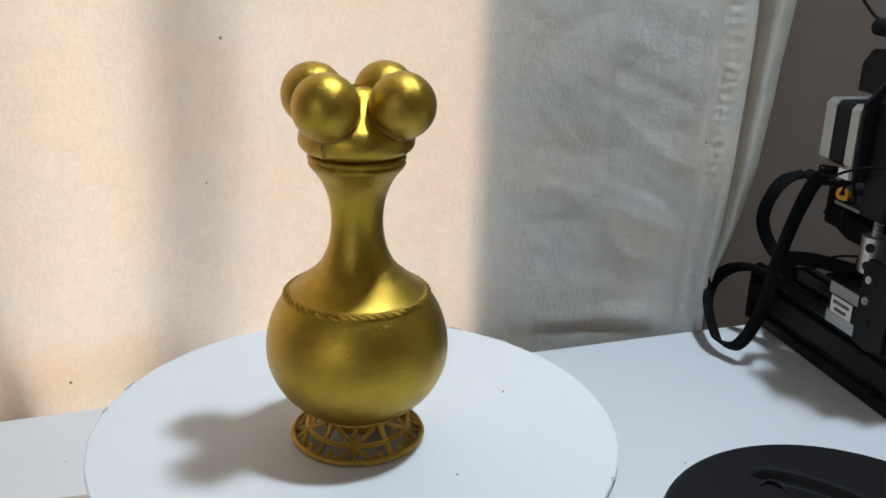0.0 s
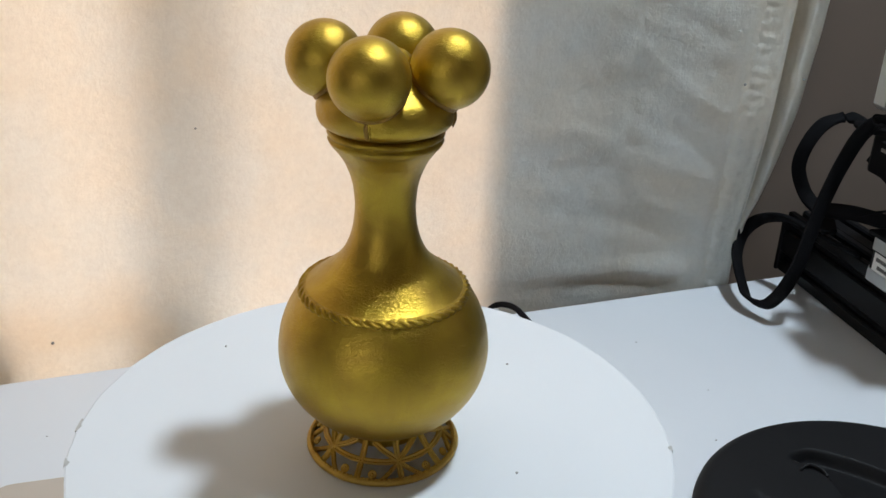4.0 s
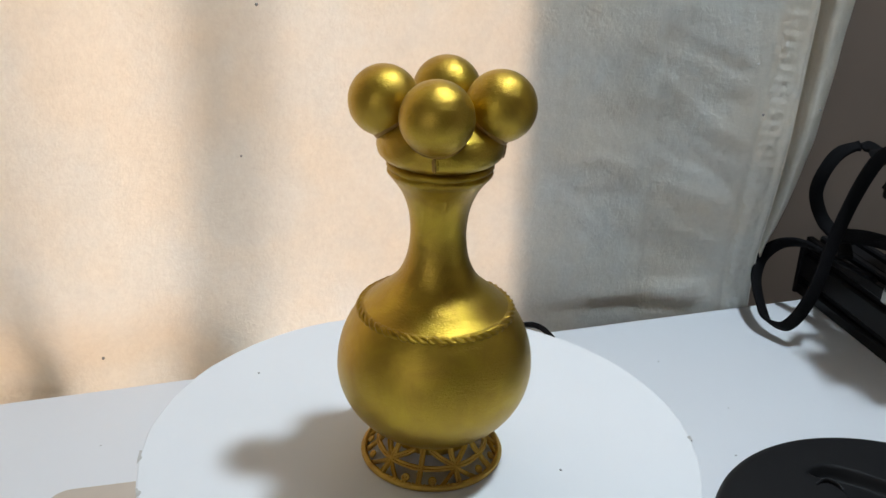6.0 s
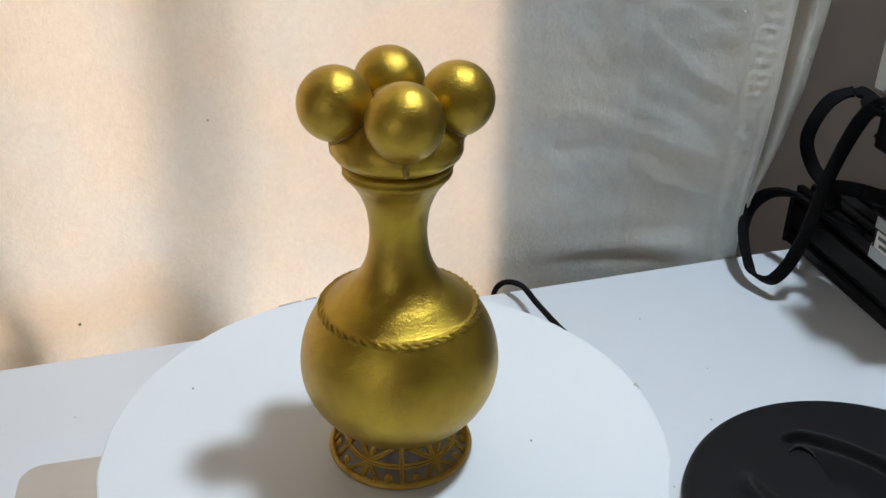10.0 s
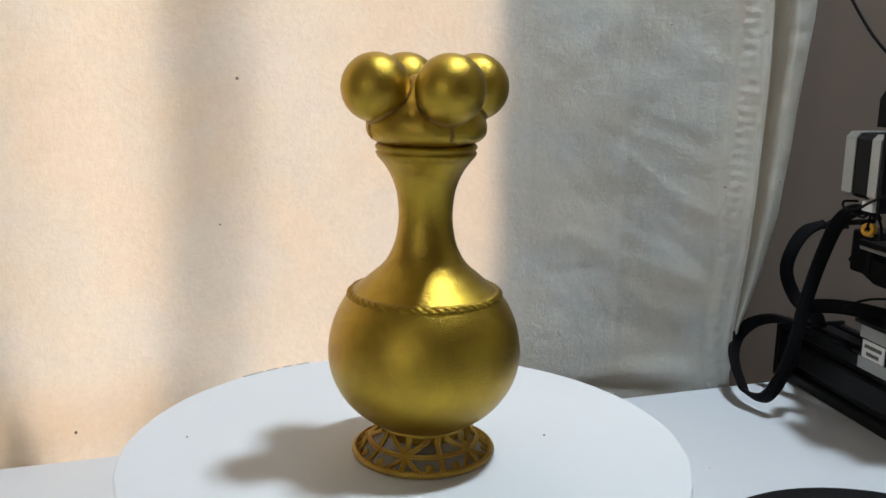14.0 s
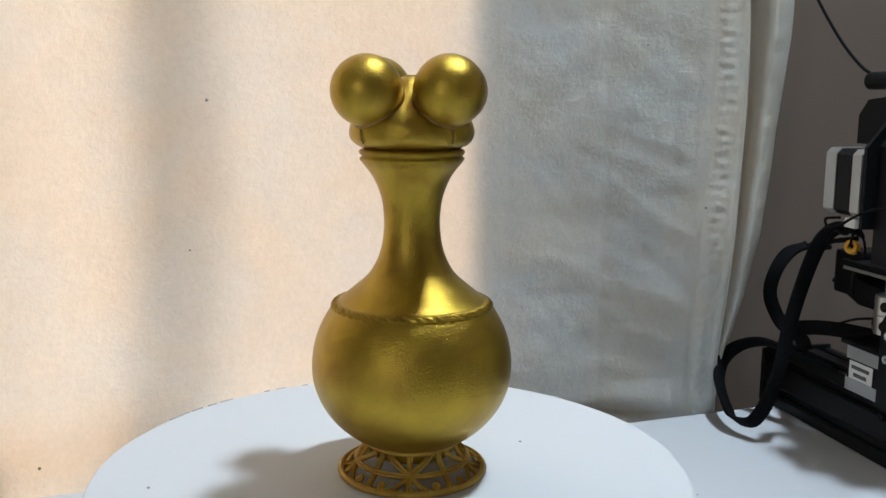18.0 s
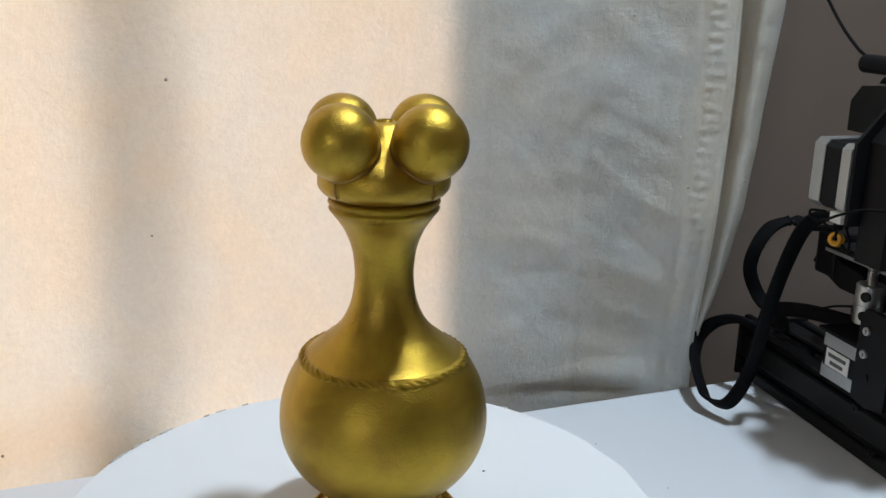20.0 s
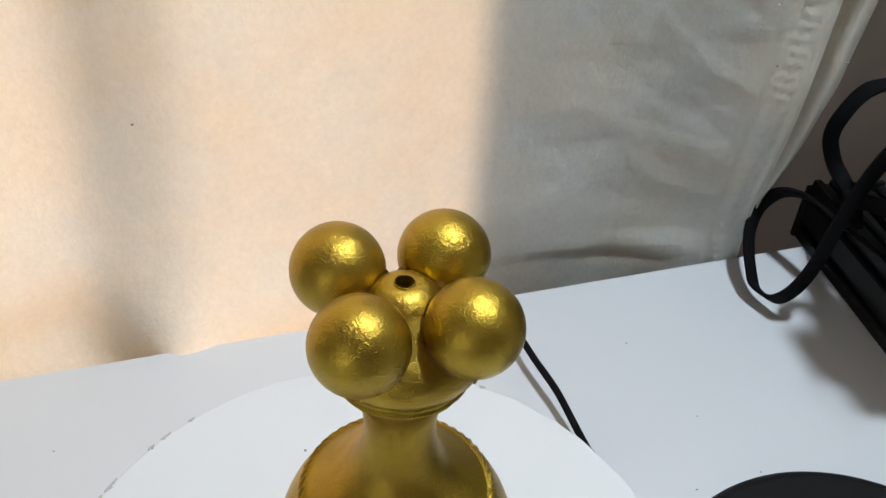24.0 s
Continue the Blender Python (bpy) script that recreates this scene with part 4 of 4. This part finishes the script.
    part("flat_cable", band([(0.088, 0.010, 0.158), (0.060, 0.012, 0.152), (0.020, 0.035, 0.143), (-0.012, 0.060, 0.134), (-0.027, 0.057, 0.134), (-0.030, 0.040, 0.128), (-0.028, 0.027, 0.112), (-0.029, 0.0245, 0.093), (-0.025, 0.031, 0.074), (-0.012, 0.034, 0.066), (0.012, 0.028, 0.0660), (0.04, 0.012, 0.0670)], 0.0055, 0.0017, (0.6, 1, 0.2)), RUBBER, p, "black sleeved flat cable in a loop", smooth=True)
    part("flat_cable", band([(0.022, 0.010, 0.078), (0.040, 0.026, 0.082), (0.065, 0.040, 0.083), (0.095, 0.068, 0.078), (0.13, 0.09, 0.074)], 0.0055, 0.0018, (0, 0, 1)), RUBBER, p, "black sleeved flat cable", smooth=True)
    wire = lambda pts, r=0.0009, mat=RUBBER, label="": part("wire", sweep(smooth_path(pts, 7), r, None, None, 7), mat, p, label, smooth=True)
    wire([(0.112, -0.0185, 0.1770), (0.098, -0.019, 0.1745), (0.104, -0.021, 0.1700), (0.118, -0.022, 0.1730), (0.135, -0.026, 0.1800), (0.152, -0.024, 0.1870), (0.170, -0.018, 0.1900)])
    wire([(0.120, -0.014, 0.1725), (0.112, -0.012, 0.166), (0.098, -0.006, 0.1640), (0.082, 0.000, 0.1630), (0.072, 0.002, 0.152)])
    wire([(0.122, -0.014, 0.1725), (0.116, -0.012, 0.160), (0.108, -0.006, 0.157), (0.105, 0.0, 0.156)])
    wire([(0.126, -0.014, 0.1725), (0.130, -0.012, 0.162), (0.122, -0.006, 0.152), (0.108, 0.0, 0.153)])
    wire([(0.060, 0.018, 0.088), (0.075, 0.030, 0.097), (0.092, 0.050, 0.0985), (0.104, 0.066, 0.094), (0.106, 0.072, 0.089)])
    part("plug", box(0.1165, 0.1275, -0.0185, -0.0115, 0.1715, 0.1783, 0.0008), PAPER, p, "white wire plug")
    part("limit_switch", moved(lathe([(0.0022, -0.003), (0.0045, -0.003), (0.0048, -0.002), (0.0048, 0.002), (0.0045, 0.003), (0.0022, 0.003)], 20), pose(0.105, -0.002, 0.1555, 75, 0, 25)), YELLOW, p, "yellow plastic ring connector")
    part("terminal", box(0.100, 0.106, 0.0655, 0.0715, 0.0880, 0.0930, 0.0006), YELLOW, p, "yellow wire terminal")
    return p
printer()

# ---- the pad, the board and the cable on the desk ----
def pad():
    """A low round black moulding with a long scooped recess."""
    c = thing("round_black_tray", "round matt black plastic tray with a long scooped recess", "tray", pose(0.2708, 0.0670, 0) @ Matrix.Scale(1.063, 4))
    R, H = 0.1060, 0.0125
    # the far lip of the scoop is a curve with a steep wall; the floor climbs back gently towards the near side
    lip = smooth_path([(-0.040, 0.060, 0), (-0.0345, 0.0665, 0), (-0.0235, 0.0702, 0), (-0.010, 0.0655, 0), (0.0021, 0.0589, 0), (0.019, 0.0457, 0), (0.0322, 0.0278, 0), (0.040, 0.005, 0), (0.040, -0.025, 0)], 6)
    spur = smooth_path([(-0.0650, 0.0330, 0), (-0.0600, 0.0220, 0), (-0.0553, 0.0137, 0), (-0.046, 0.002, 0), (-0.034, -0.008, 0)], 6)
    def scoop(x, y, line, deep, reach):
        """Depth behind a lip: zero on its outer side."""
        p = Vector((x, y, 0))
        k = min(range(len(line)), key=lambda i: (line[i] - p).length_squared)
        t = (line[min(k + 1, len(line) - 1)] - line[max(k - 1, 0)]).normalized()
        off = p - line[k]
        d = off.x * t.y - off.y * t.x
        ends = smooth_step(k / 8) * smooth_step((len(line) - 1 - k) / 10)
        if d <= 0:
            return 0.0
        return deep * ends * smooth_step(d / 0.0035) * (1 - smooth_step(d / reach))
    def height(x, y):
        r = math.hypot(x, y)
        z = H - 0.0010 * (r / R) ** 2
        if r > R - 0.008:
            t = min(1, (r - (R - 0.008)) / 0.008)
            z -= 0.0075 * (1 - math.sqrt(max(0, 1 - t * t)))
        return z - scoop(x, y, lip, 0.0085, 0.045) - scoop(x, y, spur, 0.004, 0.020)
    bm = bmesh.new()
    rings, seg = [], 240
    for i in range(1, 91):
        r = R * (1 - (1 - i / 90) ** 1.15)
        rings.append([bm.verts.new((r * math.cos(2 * math.pi * k / seg), r * math.sin(2 * math.pi * k / seg), height(r * math.cos(2 * math.pi * k / seg), r * math.sin(2 * math.pi * k / seg)))) for k in range(seg)])
    mid = bm.verts.new((0, 0, height(0, 0)))
    low = [bm.verts.new(((R - 0.002) * math.cos(2 * math.pi * k / seg), (R - 0.002) * math.sin(2 * math.pi * k / seg), 0)) for k in range(seg)]
    for k in range(seg):
        j = (k + 1) % seg
        bm.faces.new((mid, rings[0][k], rings[0][j]))
        for p, q in zip(rings, rings[1:]):
            bm.faces.new((p[k], q[k], q[j], p[j]))
        bm.faces.new((rings[-1][k], low[k], low[j], rings[-1][j]))
    bm.faces.new(low[::-1])
    part("shell", bm, BLACK_SATIN, c, smooth=True)
    part("catch", sweep(smooth_path([(x, y, height(x, y) + dz) for x, y, dz in ((-0.0365, 0.0490, -0.0005), (-0.0325, 0.0515, 0.0012), (-0.0285, 0.0515, 0.0016), (-0.0245, 0.0480, 0.0010), (-0.0225, 0.0440, -0.0005))], 5), 0.0016, 0.0009, (0, 0, 1), 8), BLACK, c, "small raised catch", smooth=True)
    return c
pad()


def board():
    b = thing("tan_board", "thin tan board with rounded corners, half under the disc", "board", pose(-0.2470, 0.0905, 0, 0, 0, 16.0))
    L, W, r = 0.235, 0.15, 0.014
    out = []
    for cx, cy, a0 in ((L - r, -r, 0), (r, -r, 90), (r, -W + r, 180), (L - r, -W + r, 270)):
        out += [(cx + r * math.cos(radians(a0 + 15 * i)), cy + r * math.sin(radians(a0 + 15 * i))) for i in range(7)]
    part("sheet", prism(out, 0.0, 0.0035, 2), TAN, b)
    return b
board()


def cord():
    c = thing("power_cord", "thin black power cord running over the desk to the turntable", "power cord")
    part("cord", sweep(smooth_path([(0.046, 0.345, -0.10), (0.048, 0.338, -0.02), (0.0545, 0.329, 0.006), (0.0697, 0.3139, 0.0147), (0.0820, 0.2840, 0.0155), (0.0950, 0.2535, 0.0160), (0.1095, 0.2256, 0.0148), (0.1210, 0.1997, 0.0105), (0.1300, 0.1800, 0.0070)], 6), 0.0024, None, None, 10), RUBBER, c, smooth=True)
    part("plug", sweep([Vector(v) for v in ((0.1290, 0.1820, 0.0070), (0.1315, 0.1740, 0.0056), (0.1300, 0.1620, 0.0046), (0.1240, 0.1520, 0.0040))], 0.0034, None, None, 10), BLACK, c, smooth=True)
    part("cord", sweep(smooth_path([(0.1240, 0.1520, 0.0040), (0.112, 0.13, 0.0026), (0.09, 0.10, 0.003), (0.064, 0.075, 0.008)], 5), 0.0024, None, None, 10), RUBBER, c, smooth=True)
cord()


# ---- what moves ----
def motions():
    """The disc and the vase on it go round the turntable's axis."""
    angles = [(0, -118.0), (4, -101.2), (8, -85.2), (12, -71.2), (16, -56.2), (20, -40.8), (24, -27.2)]
    turn = []
    for i in range(17):
        t = 1.5 * i
        a = float(np.interp(t, [k for k, _ in angles], [b for _, b in angles]))
        p = AXIS + Matrix.Rotation(radians(a), 3, "Z") @ OFF_AXIS
        turn.append((t, pose(p.x, p.y, DISC_Z, 0, 0, a)))
    walk(disc, turn)
    walk(the_vase, turn)


motions()
